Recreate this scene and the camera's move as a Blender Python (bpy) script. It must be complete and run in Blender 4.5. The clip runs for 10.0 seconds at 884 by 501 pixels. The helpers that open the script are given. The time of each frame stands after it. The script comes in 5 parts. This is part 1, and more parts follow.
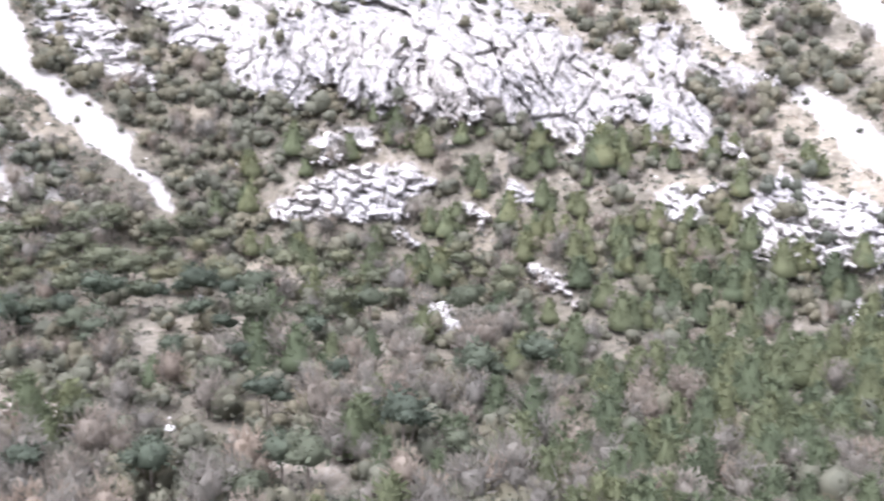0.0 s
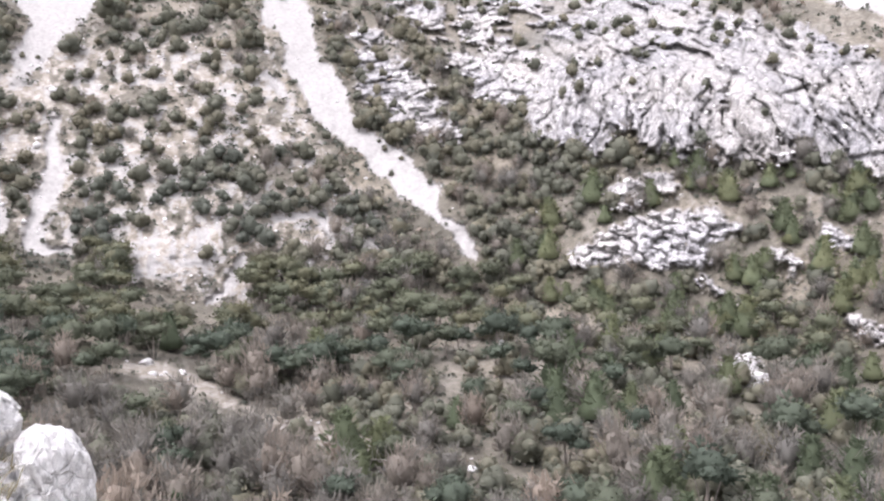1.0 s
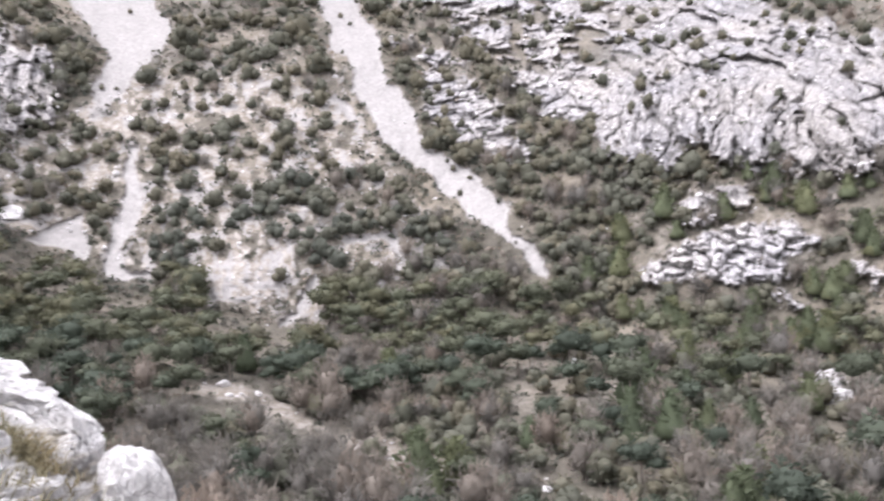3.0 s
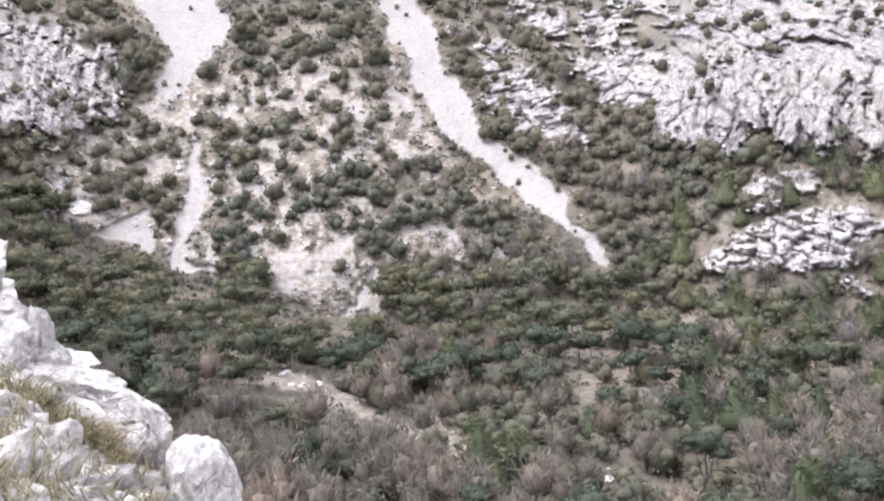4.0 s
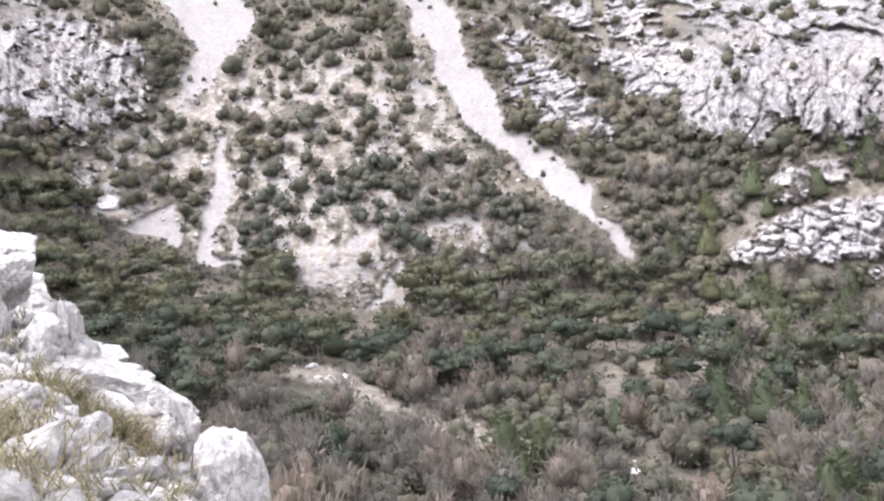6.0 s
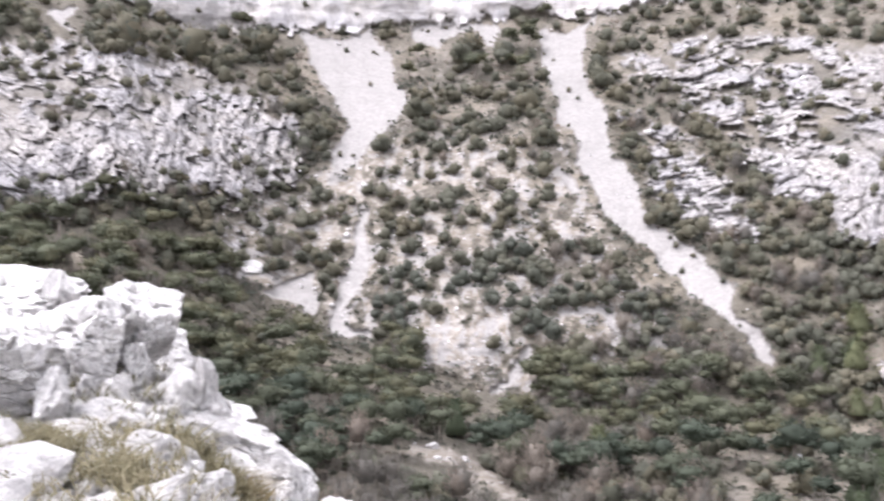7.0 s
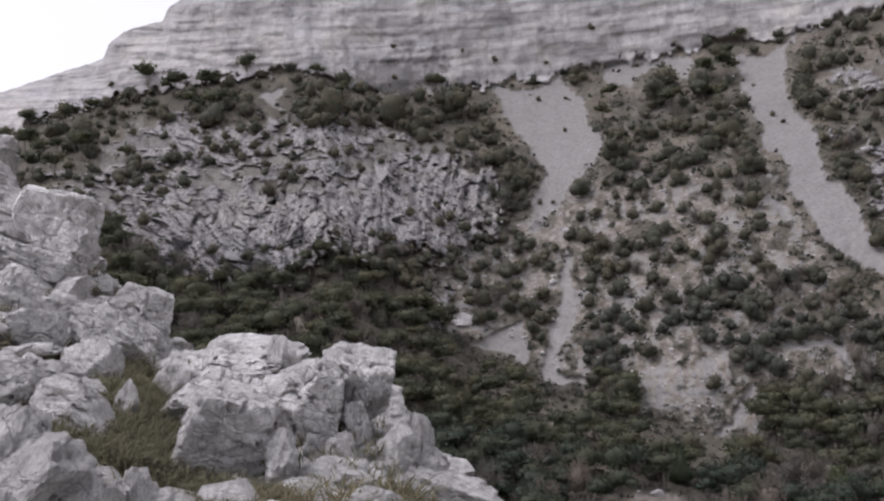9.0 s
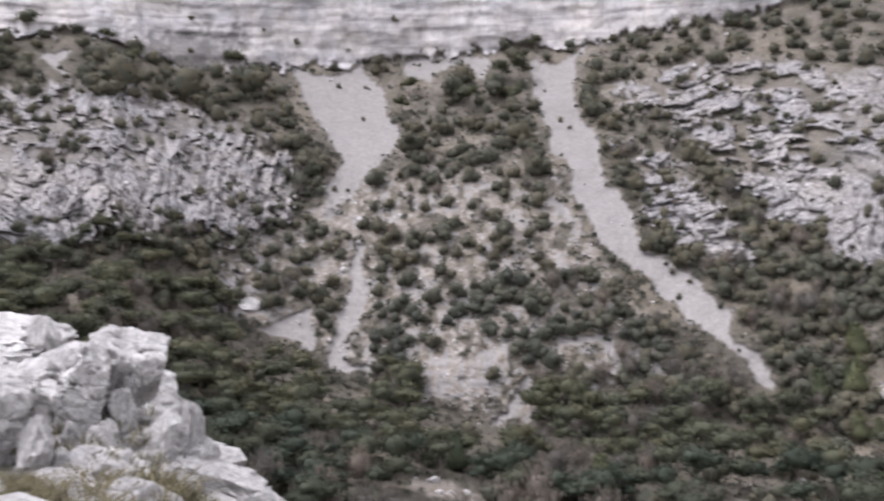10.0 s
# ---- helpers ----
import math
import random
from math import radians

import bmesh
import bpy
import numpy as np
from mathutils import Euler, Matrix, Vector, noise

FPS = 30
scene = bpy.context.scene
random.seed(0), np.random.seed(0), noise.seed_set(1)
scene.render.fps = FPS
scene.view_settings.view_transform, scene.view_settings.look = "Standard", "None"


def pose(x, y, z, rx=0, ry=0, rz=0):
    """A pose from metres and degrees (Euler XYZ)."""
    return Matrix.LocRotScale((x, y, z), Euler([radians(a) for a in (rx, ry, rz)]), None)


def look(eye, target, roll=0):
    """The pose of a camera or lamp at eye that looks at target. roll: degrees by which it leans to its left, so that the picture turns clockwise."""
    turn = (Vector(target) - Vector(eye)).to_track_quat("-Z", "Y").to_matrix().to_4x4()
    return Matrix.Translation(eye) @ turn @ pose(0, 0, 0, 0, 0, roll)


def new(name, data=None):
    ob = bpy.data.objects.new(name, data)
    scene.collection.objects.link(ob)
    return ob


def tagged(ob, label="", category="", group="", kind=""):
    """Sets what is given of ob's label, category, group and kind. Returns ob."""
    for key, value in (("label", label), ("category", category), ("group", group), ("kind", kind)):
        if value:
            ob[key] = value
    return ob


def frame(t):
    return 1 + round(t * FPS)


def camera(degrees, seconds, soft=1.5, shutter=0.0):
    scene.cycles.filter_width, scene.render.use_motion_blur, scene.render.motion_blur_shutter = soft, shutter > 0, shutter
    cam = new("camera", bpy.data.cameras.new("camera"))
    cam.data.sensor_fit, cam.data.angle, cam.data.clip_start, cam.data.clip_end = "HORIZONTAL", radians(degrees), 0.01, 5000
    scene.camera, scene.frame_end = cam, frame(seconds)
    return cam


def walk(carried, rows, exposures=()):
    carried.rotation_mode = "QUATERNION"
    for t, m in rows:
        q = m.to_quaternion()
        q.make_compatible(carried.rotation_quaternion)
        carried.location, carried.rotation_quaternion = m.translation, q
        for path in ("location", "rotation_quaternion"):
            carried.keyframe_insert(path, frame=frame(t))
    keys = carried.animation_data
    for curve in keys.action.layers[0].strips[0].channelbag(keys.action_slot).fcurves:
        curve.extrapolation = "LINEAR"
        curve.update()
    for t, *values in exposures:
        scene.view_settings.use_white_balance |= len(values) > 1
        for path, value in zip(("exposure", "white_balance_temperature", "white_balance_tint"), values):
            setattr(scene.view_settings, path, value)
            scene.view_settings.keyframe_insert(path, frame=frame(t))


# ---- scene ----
# The camera stands on a rocky spur and turns by hand; bearings are degrees east of the y axis.
EYE = Vector((0.0, 0.0, 1.6))
cam = camera(50.0, 10.0, soft=2.2, shutter=0.25)


def facing(yaw, pitch, roll):
    a, b = radians(yaw), radians(pitch)
    way = Vector((math.sin(a) * math.cos(b), math.cos(a) * math.cos(b), math.sin(b)))
    return look(EYE, EYE + way, -roll)


def drift(t):
    """The camera sways a little to the east and up towards the end."""
    return Vector((float(np.interp(t, (8.5, 9.0, 9.5, 10.0), (0.0, 0.03, 0.08, 0.12))), 0.0, float(np.interp(t, (8.5, 10.0), (0.0, 0.04)))))


TURNS = [
    (0.0, 28.20, -10.41, -1.00), (0.5, 17.90, -9.45, 0.24), (1.0, 10.08, -7.47, 1.72), (1.5, 9.40, -7.13, 2.05),
    (2.0, 10.01, -6.81, 1.88), (2.5, 10.70, -6.01, 0.79), (3.0, 5.88, -6.13, 3.25), (3.2, 3.38, -6.35, 4.64),
    (4.5, 1.86, -6.68, 4.58), (4.7, 1.12, -7.06, 5.38), (5.0, -0.11, -7.34, 6.65), (5.2, -0.95, -7.29, 7.15), (6.3, 1.00, -6.33, 3.64),
    (6.5, 0.33, -5.53, 2.74), (6.6, -0.05, -4.60, 2.20), (6.7, -0.26, -3.63, 1.63), (6.8, -1.86, -2.82, 0.96),
    (6.9, -4.67, -1.89, 0.44), (7.0, -7.04, -1.38, 0.79), (7.5, -12.24, -1.22, 0.66), (8.0, -17.70, -0.79, 2.25),
    (8.5, -21.20, 1.77, 4.94), (9.0, -19.22, 2.10, 5.00), (9.5, -16.04, 1.77, 3.45), (10.0, -6.79, 0.55, 2.28),
]
EXPOSURES = [(t, stops, 5920 if t < 0.9 else 6110, 18.5) for t, stops in (
    (0.0, 2.3), (0.5, 2.28), (1.0, 1.9), (1.5, 1.78), (3.0, 1.78), (5.0, 1.88), (6.5, 1.88), (7.0, 1.82), (7.5, 1.38), (8.0, 1.3), (8.5, 0.72), (9.0, 0.26), (9.5, 0.14), (10.0, 1.0))]
walk(cam, [(t, Matrix.Translation(drift(t)) @ facing(y, p, r)) for t, y, p, r in TURNS], EXPOSURES)


# Overcast daylight: a pale sky and a wide, weak sun behind the cloud.
SUN_ELEVATION, SUN_BEARING = radians(60), radians(-110)
world = bpy.data.worlds.new("sky")
scene.world = world
world.use_nodes = True
wn, wl = world.node_tree.nodes, world.node_tree.links
wn.clear()
sky = wn.new("ShaderNodeTexSky")
sky.sky_type, sky.sun_disc, sky.sun_elevation, sky.sun_rotation = "NISHITA", False, SUN_ELEVATION, SUN_BEARING
sky.dust_density, sky.air_density = 4.0, 1.0
pale = wn.new("ShaderNodeHueSaturation")
pale.inputs["Saturation"].default_value = 0.04
back = wn.new("ShaderNodeBackground")
back.inputs["Strength"].default_value = 0.15
world_out = wn.new("ShaderNodeOutputWorld")
wl.new(sky.outputs[0], pale.inputs["Color"])
cloud = wn.new("ShaderNodeMix")
cloud.data_type = "RGBA"
cloud.inputs[0].default_value, cloud.inputs[7].default_value = 0.5, (6.8, 6.8, 6.9, 1)
wl.new(pale.outputs[0], cloud.inputs[6])
wl.new(cloud.outputs[2], back.inputs[0])
wl.new(back.outputs[0], world_out.inputs[0])

sun_data = bpy.data.lights.new("sun", "SUN")
sun_data.energy, sun_data.angle, sun_data.color = 1.25, radians(25), (1.0, 0.97, 0.93)
sun = new("sun", sun_data)
sun_way = Vector((math.sin(SUN_BEARING) * math.cos(SUN_ELEVATION), math.cos(SUN_BEARING) * math.cos(SUN_ELEVATION), math.sin(SUN_ELEVATION)))
sun.matrix_world = look(sun_way * 500, (0, 0, 0))


# ---- materials ----
def material(name, rough=0.9):
    m = bpy.data.materials.new(name)
    m.use_nodes = True
    n, l = m.node_tree.nodes, m.node_tree.links
    n.clear()
    out, bsdf = n.new("ShaderNodeOutputMaterial"), n.new("ShaderNodeBsdfPrincipled")
    bsdf.inputs["Roughness"].default_value = rough
    bsdf.inputs["Specular IOR Level"].default_value = 0.25
    l.new(bsdf.outputs[0], out.inputs[0])
    return m, n, l, bsdf


def coords(n, l, scale=(1, 1, 1), turn=(0, 0, 0)):
    tc, mp = n.new("ShaderNodeTexCoord"), n.new("ShaderNodeMapping")
    mp.inputs["Scale"].default_value, mp.inputs["Rotation"].default_value = scale, turn
    l.new(tc.outputs["Object"], mp.inputs[0])
    return mp.outputs[0]


def bent_coords(n, l, scale, freq, amount):
    """Coordinates shaken by a noise, so that joints run crooked."""
    where = coords(n, l, scale)
    t, m, a = n.new("ShaderNodeTexNoise"), n.new("ShaderNodeVectorMath"), n.new("ShaderNodeVectorMath")
    t.inputs["Scale"].default_value, t.inputs["Detail"].default_value = freq, 3.0
    m.operation, m.inputs["Scale"].default_value = "SCALE", amount
    l.new(where, t.inputs["Vector"])
    l.new(t.outputs["Color"], m.inputs[0])
    l.new(where, a.inputs[0])
    l.new(m.outputs[0], a.inputs[1])
    return a.outputs[0]


def noise_tex(n, l, where, scale, detail=5.0, rough=0.55, warp=0.0):
    t = n.new("ShaderNodeTexNoise")
    t.inputs["Scale"].default_value, t.inputs["Detail"].default_value = scale, detail
    t.inputs["Roughness"].default_value, t.inputs["Distortion"].default_value = rough, warp
    l.new(where, t.inputs["Vector"])
    return t.outputs["Fac"]


def cells_tex(n, l, where, scale, feature="F1", out="Distance"):
    t = n.new("ShaderNodeTexVoronoi")
    t.feature = feature
    t.inputs["Scale"].default_value = scale
    l.new(where, t.inputs["Vector"])
    return t.outputs[out]


def ramp(n, l, fac, *stops):
    r = n.new("ShaderNodeValToRGB")
    e = r.color_ramp.elements
    while len(e) < len(stops):
        e.new(0.5)
    for k, (p, c) in zip(e, stops):
        k.position, k.color = p, ((c, c, c, 1) if isinstance(c, (int, float)) else (*c, 1))
    l.new(fac, r.inputs[0])
    return r.outputs[0]


def mix(n, l, fac, a, b, how="MIX"):
    x = n.new("ShaderNodeMix")
    x.data_type, x.blend_type = "RGBA", how
    for socket, value in ((x.inputs[0], fac), (x.inputs[6], a), (x.inputs[7], b)):
        if isinstance(value, (int, float)):
            socket.default_value = value
        elif isinstance(value, tuple):
            socket.default_value = (*value, 1)
        else:
            l.new(value, socket)
    return x.outputs[2]


def attribute(n, name):
    a = n.new("ShaderNodeAttribute")
    a.attribute_name = name
    return a.outputs["Fac"]


def bump(n, l, bsdf, height, strength, distance):
    b = n.new("ShaderNodeBump")
    b.inputs["Strength"].default_value, b.inputs["Distance"].default_value = strength, distance
    l.new(height, b.inputs["Height"])
    l.new(b.outputs[0], bsdf.inputs["Normal"])


def rock_colour(n, l, size):
    """Pale grey limestone with grey weathering streaks; size scales the pattern."""
    p = coords(n, l, (1, 1, 0.45))
    grain = noise_tex(n, l, p, 1.6 / size, 8, 0.68, 0.6)
    blotch = noise_tex(n, l, p, 0.32 / size, 6, 0.6, 0.8)
    light = ramp(n, l, grain, (0.30, (0.270, 0.262, 0.260)), (0.44, (0.345, 0.337, 0.334)), (0.66, (0.400, 0.392, 0.387)))
    dark = ramp(n, l, blotch, (0.34, (0.60, 0.59, 0.595)), (0.50, (1, 1, 1)))
    return mix(n, l, 0.6, light, dark, "MULTIPLY")


def make_mountain_material():
    m, n, l, bsdf = material("mountain_ground", 0.95)
    p = coords(n, l)
    # forest floor and dry grass
    wide, fine = noise_tex(n, l, p, 0.05, 6, 0.6), noise_tex(n, l, p, 0.9, 6, 0.65)
    floor_c = ramp(n, l, wide, (0.35, (0.075, 0.068, 0.054)), (0.5, (0.105, 0.093, 0.074)), (0.66, (0.165, 0.143, 0.112)))
    floor_c = mix(n, l, 0.6, floor_c, ramp(n, l, fine, (0.3, 0.45), (0.65, 1.25)), "MULTIPLY")
    # thin pale soil with stones on the fan
    soil = ramp(n, l, noise_tex(n, l, p, 0.45, 7, 0.7), (0.30, (0.120, 0.102, 0.080)), (0.43, (0.175, 0.152, 0.125)), (0.54, (0.245, 0.220, 0.194)), (0.64, (0.32, 0.298, 0.275)))
    # scree: fine rubble
    rubble = ramp(n, l, cells_tex(n, l, p, 1.4, "F1", "Color"), (0.1, (0.218, 0.205, 0.196)), (0.9, (0.268, 0.254, 0.242)))
    rubble = mix(n, l, 0.5, rubble, ramp(n, l, noise_tex(n, l, p, 0.25, 5, 0.6), (0.3, 0.88), (0.6, 1.05)), "MULTIPLY")
    rock = rock_colour(n, l, 1.6)
    streak = noise_tex(n, l, coords(n, l, (1, 1, 0.14)), 0.7, 6, 0.65, 0.4)
    rock = mix(n, l, 0.5, rock, ramp(n, l, streak, (0.36, (0.58, 0.57, 0.575)), (0.52, (1.0, 1.0, 1.0))), "MULTIPLY")
    beds = ramp(n, l, noise_tex(n, l, coords(n, l, (0.06, 0.06, 1.0)), 0.55, 6, 0.6, 0.3), (0.38, (0.66, 0.65, 0.67)), (0.50, (1.0, 1.0, 1.0)))
    bedded = mix(n, l, 0.75, rock_colour(n, l, 2.6), beds, "MULTIPLY")
    for size, depth in ((0.33, 0.65), (0.9, 0.4)):
        joint = cells_tex(n, l, bent_coords(n, l, (1, 1, 0.42), 0.8, 1.6), size, "DISTANCE_TO_EDGE")
        rock = mix(n, l, depth, rock, ramp(n, l, joint, (0.0, 0.2), (0.07, 1.0)), "MULTIPLY")
    rock = mix(n, l, attribute(n, "cliff"), rock, bedded)
    rock = mix(n, l, attribute(n, "tone"), mix(n, l, 1.0, rock, (0.60, 0.59, 0.595), "MULTIPLY"), mix(n, l, 1.0, rock, (1.36, 1.34, 1.34), "MULTIPLY"))
    rock = mix(n, l, 0.5, rock, ramp(n, l, noise_tex(n, l, p, 0.07, 5, 0.6), (0.4, (0.80, 0.80, 0.82)), (0.66, (1.12, 1.06, 0.94))), "MULTIPLY")
    # dark tone that puts the shade of cracks and seams into the rock's colour
    seam_shade = ramp(n, l, fine, (0.3, (0.075, 0.071, 0.067)), (0.7, (0.16, 0.152, 0.145)))
    rock = mix(n, l, attribute(n, "seam"), rock, seam_shade)
    c = mix(n, l, attribute(n, "soil"), floor_c, soil)
    c = mix(n, l, attribute(n, "rock"), c, rock)
    c = mix(n, l, attribute(n, "scree"), c, rubble)
    l.new(c, bsdf.inputs["Base Color"])
    bump(n, l, bsdf, noise_tex(n, l, p, 0.8, 9, 0.65), 0.55, 0.9)
    return m


def make_boulder_material(name, paleness):
    m, n, l, bsdf = material(name, 0.88)
    c = rock_colour(n, l, 0.35)
    info = n.new("ShaderNodeObjectInfo")
    c = mix(n, l, 0.5, c, ramp(n, l, info.outputs["Random"], (0.0, 0.8), (1.0, 1.1)), "MULTIPLY")
    p = coords(n, l)
    c = mix(n, l, 1.0, c, (paleness, paleness * 0.99, paleness * 0.972), "MULTIPLY")
    # weathered joints and fine cracks
    joints = ramp(n, l, cells_tex(n, l, bent_coords(n, l, (1, 1, 1.7), 1.5, 0.5), 1.6, "DISTANCE_TO_EDGE"), (0.0, 0.12), (0.045, 1.0))
    cracks = ramp(n, l, cells_tex(n, l, bent_coords(n, l, (1.4, 1, 1), 3.0, 0.35), 4.2, "DISTANCE_TO_EDGE"), (0.0, 0.3), (0.05, 1.0))
    speck = ramp(n, l, noise_tex(n, l, p, 9, 8, 0.75), (0.36, 0.5), (0.52, 1.0))
    worn = ramp(n, l, noise_tex(n, l, p, 1.3, 6, 0.65, 0.6), (0.38, 0.62), (0.55, 1.0))
    for layer, weight in ((joints, 0.22), (cracks, 0.22), (speck, 0.45), (worn, 0.6)):
        c = mix(n, l, weight, c, layer, "MULTIPLY")
    l.new(c, bsdf.inputs["Base Color"])
    rough = mix(n, l, 0.45, noise_tex(n, l, p, 7, 12, 0.8, 0.2), mix(n, l, 0.5, joints, cracks))
    bump(n, l, bsdf, rough, 1.0, 0.12)
    return m


def make_leaf_material(name, dark, light, rough=0.8):
    m, n, l, bsdf = material(name, rough)
    g = n.new("ShaderNodeNewGeometry")
    c = ramp(n, l, g.outputs["Random Per Island"], (0.0, dark), (1.0, light))
    # each tree has its own tone, from grey-green to olive and brown
    tones = (0.1, (0.70, 0.74, 0.76)), (0.4, (0.91, 0.95, 0.95)), (0.65, (1.06, 1.02, 0.97)), (0.95, (1.26, 1.15, 1.05))
    c = mix(n, l, 0.85, c, ramp(n, l, cells_tex(n, l, coords(n, l), 0.21, "F1", "Color"), *tones), "MULTIPLY")
    info = n.new("ShaderNodeObjectInfo")
    c = mix(n, l, 0.85, c, ramp(n, l, info.outputs["Random"], *tones), "MULTIPLY")
    l.new(c, bsdf.inputs["Base Color"])
    # thin leaves let some light through
    thin, both = n.new("ShaderNodeBsdfTranslucent"), n.new("ShaderNodeMixShader")
    both.inputs[0].default_value = 0.42
    l.new(c, thin.inputs[0])
    l.new(bsdf.outputs[0], both.inputs[1])
    l.new(thin.outputs[0], both.inputs[2])
    l.new(both.outputs[0], n["Material Output"].inputs[0])
    return m


def make_plain_material(name, a, b, scale, rough=0.9):
    m, n, l, bsdf = material(name, rough)
    c = ramp(n, l, noise_tex(n, l, coords(n, l), scale, 6, 0.65), (0.3, a), (0.7, b))
    l.new(c, bsdf.inputs["Base Color"])
    return m


def make_ridge_material():
    m, n, l, bsdf = material("ridge_turf", 0.95)
    p = coords(n, l)
    turf = ramp(n, l, noise_tex(n, l, p, 2.2, 8, 0.7), (0.3, (0.09, 0.08, 0.045)), (0.5, (0.19, 0.165, 0.09)), (0.7, (0.32, 0.28, 0.18)))
    # earth, its colour darkened to stand for shade in the gaps between blocks
    shaded_earth = ramp(n, l, noise_tex(n, l, p, 3.1, 8, 0.7), (0.3, (0.055, 0.048, 0.036)), (0.6, (0.13, 0.115, 0.085)), (0.75, (0.24, 0.225, 0.20)))
    rock = rock_colour(n, l, 0.35)
    bare = mix(n, l, ramp(n, l, noise_tex(n, l, p, 2.5, 7, 0.7), (0.52, 0.0), (0.60, 0.7)), mix(n, l, 0.5, shaded_earth, turf), rock)
    c = mix(n, l, attribute(n, "turf"), bare, turf)
    l.new(c, bsdf.inputs["Base Color"])
    bump(n, l, bsdf, noise_tex(n, l, p, 4, 9, 0.7), 0.8, 0.15)
    return m


MOUNTAIN, LIMESTONE, RIDGE = make_mountain_material(), make_boulder_material("limestone", 2.3), make_ridge_material()
SLOPE_STONE = make_boulder_material("slope_limestone", 1.7)
OAK_LEAF = make_leaf_material("holm_oak_leaves", (0.099, 0.099, 0.075), (0.146, 0.143, 0.112))
PINE_LEAF = make_leaf_material("young_pine_needles", (0.086, 0.097, 0.057), (0.131, 0.146, 0.085))
DARK_PINE_LEAF = make_leaf_material("dark_pine_needles", (0.066, 0.074, 0.052), (0.098, 0.110, 0.078))
TWIG = make_leaf_material("bare_twigs", (0.185, 0.158, 0.134), (0.262, 0.224, 0.192))
BARK = make_plain_material("grey_bark", (0.10, 0.085, 0.07), (0.26, 0.23, 0.20), 2.0)
GRASS = make_leaf_material("dry_grass", (0.135, 0.128, 0.080), (0.27, 0.245, 0.170))


# ---- the mountain: one sheet of ground in polar form round the spur ----
def smooth(a, b, x):
    t = np.clip((x - a) / (b - a), 0, 1)
    return t * t * (3 - 2 * t)


def scatter(ix, iy, seed):
    h = (ix.astype(np.int64) * 374761393 + iy.astype(np.int64) * 668265263 + seed * 1274126177) & 0xFFFFFFFF
    h = ((h ^ (h >> 13)) * 1103515245) & 0xFFFFFFFF
    h = ((h ^ (h >> 16)) * 2246822519) & 0xFFFFFFFF
    return (h & 0xFFFFFF) / float(0x1000000)


def value_noise(x, y, seed):
    ix, iy = np.floor(x), np.floor(y)
    u, v = x - ix, y - iy
    u, v = u * u * u * (u * (u * 6 - 15) + 10), v * v * v * (v * (v * 6 - 15) + 10)
    a, b = scatter(ix, iy, seed), scatter(ix + 1, iy, seed)
    c, d = scatter(ix, iy + 1, seed), scatter(ix + 1, iy + 1, seed)
    return (a * (1 - u) + b * u) * (1 - v) + (c * (1 - u) + d * u) * v


def layers(x, y, seed, octaves=4, ridged=False):
    total, weight, out = 0.0, 1.0, 0.0
    for k in range(octaves):
        f = 2.03 ** k
        q = value_noise(x * f + 17.3 * k, y * f - 9.1 * k, seed + k)
        out, total, weight = out + weight * (1 - abs(2 * q - 1) if ridged else q), total + weight, weight * 0.52
    return out / total


def cells(x, y, seed):
    """Distances to the nearest and second nearest cell centres, the nearest cell's number between 0 and 1, and the offset across it."""
    ix, iy = np.floor(x), np.floor(y)
    f1, f2, own, off = np.full(x.shape, 9.0), np.full(x.shape, 9.0), np.zeros(x.shape), np.zeros(x.shape)
    for i in (-1, 0, 1):
        for j in (-1, 0, 1):
            a, b = ix + i, iy + j
            across = x - a - 0.15 - 0.7 * scatter(a, b, seed)
            d = np.hypot(across, b + 0.15 + 0.7 * scatter(a, b, seed + 7) - y)
            near = d < f1
            f2 = np.where(near, f1, np.minimum(f2, d))
            own = np.where(near, scatter(a, b, seed + 13), own)
            off = np.where(near, across, off)
            f1 = np.where(near, d, f1)
    return f1, f2, own, off


def inside(points, b, e):
    """Signed distance in degrees to a closed outline, positive inside."""
    p = np.array(points, float)
    near, odd = np.full(b.shape, 99.0), np.zeros(b.shape, bool)
    for (x0, y0), (x1, y1) in zip(p, np.roll(p, -1, 0)):
        dx, dy = x1 - x0, y1 - y0
        t = np.clip(((b - x0) * dx + (e - y0) * dy) / (dx * dx + dy * dy), 0, 1)
        near = np.minimum(near, np.hypot(b - x0 - t * dx, e - y0 - t * dy))
        odd ^= ((y0 > e) != (y1 > e)) & (b < dx * (e - y0) / (dy if dy else 1e-9) + x0)
    return np.where(odd, near, -near)


def along(line, b, e):
    """Signed distance to a tapering band: rows of bearing, rise, half-width."""
    best = np.full(b.shape, -99.0)
    for (x0, y0, w0), (x1, y1, w1) in zip(line[:-1], line[1:]):
        dx, dy = x1 - x0, y1 - y0
        t = np.clip(((b - x0) * dx + (e - y0) * dy) / (dx * dx + dy * dy), 0, 1)
        best = np.maximum(best, w0 + (w1 - w0) * t - np.hypot(b - x0 - t * dx, e - y0 - t * dy))
    return best


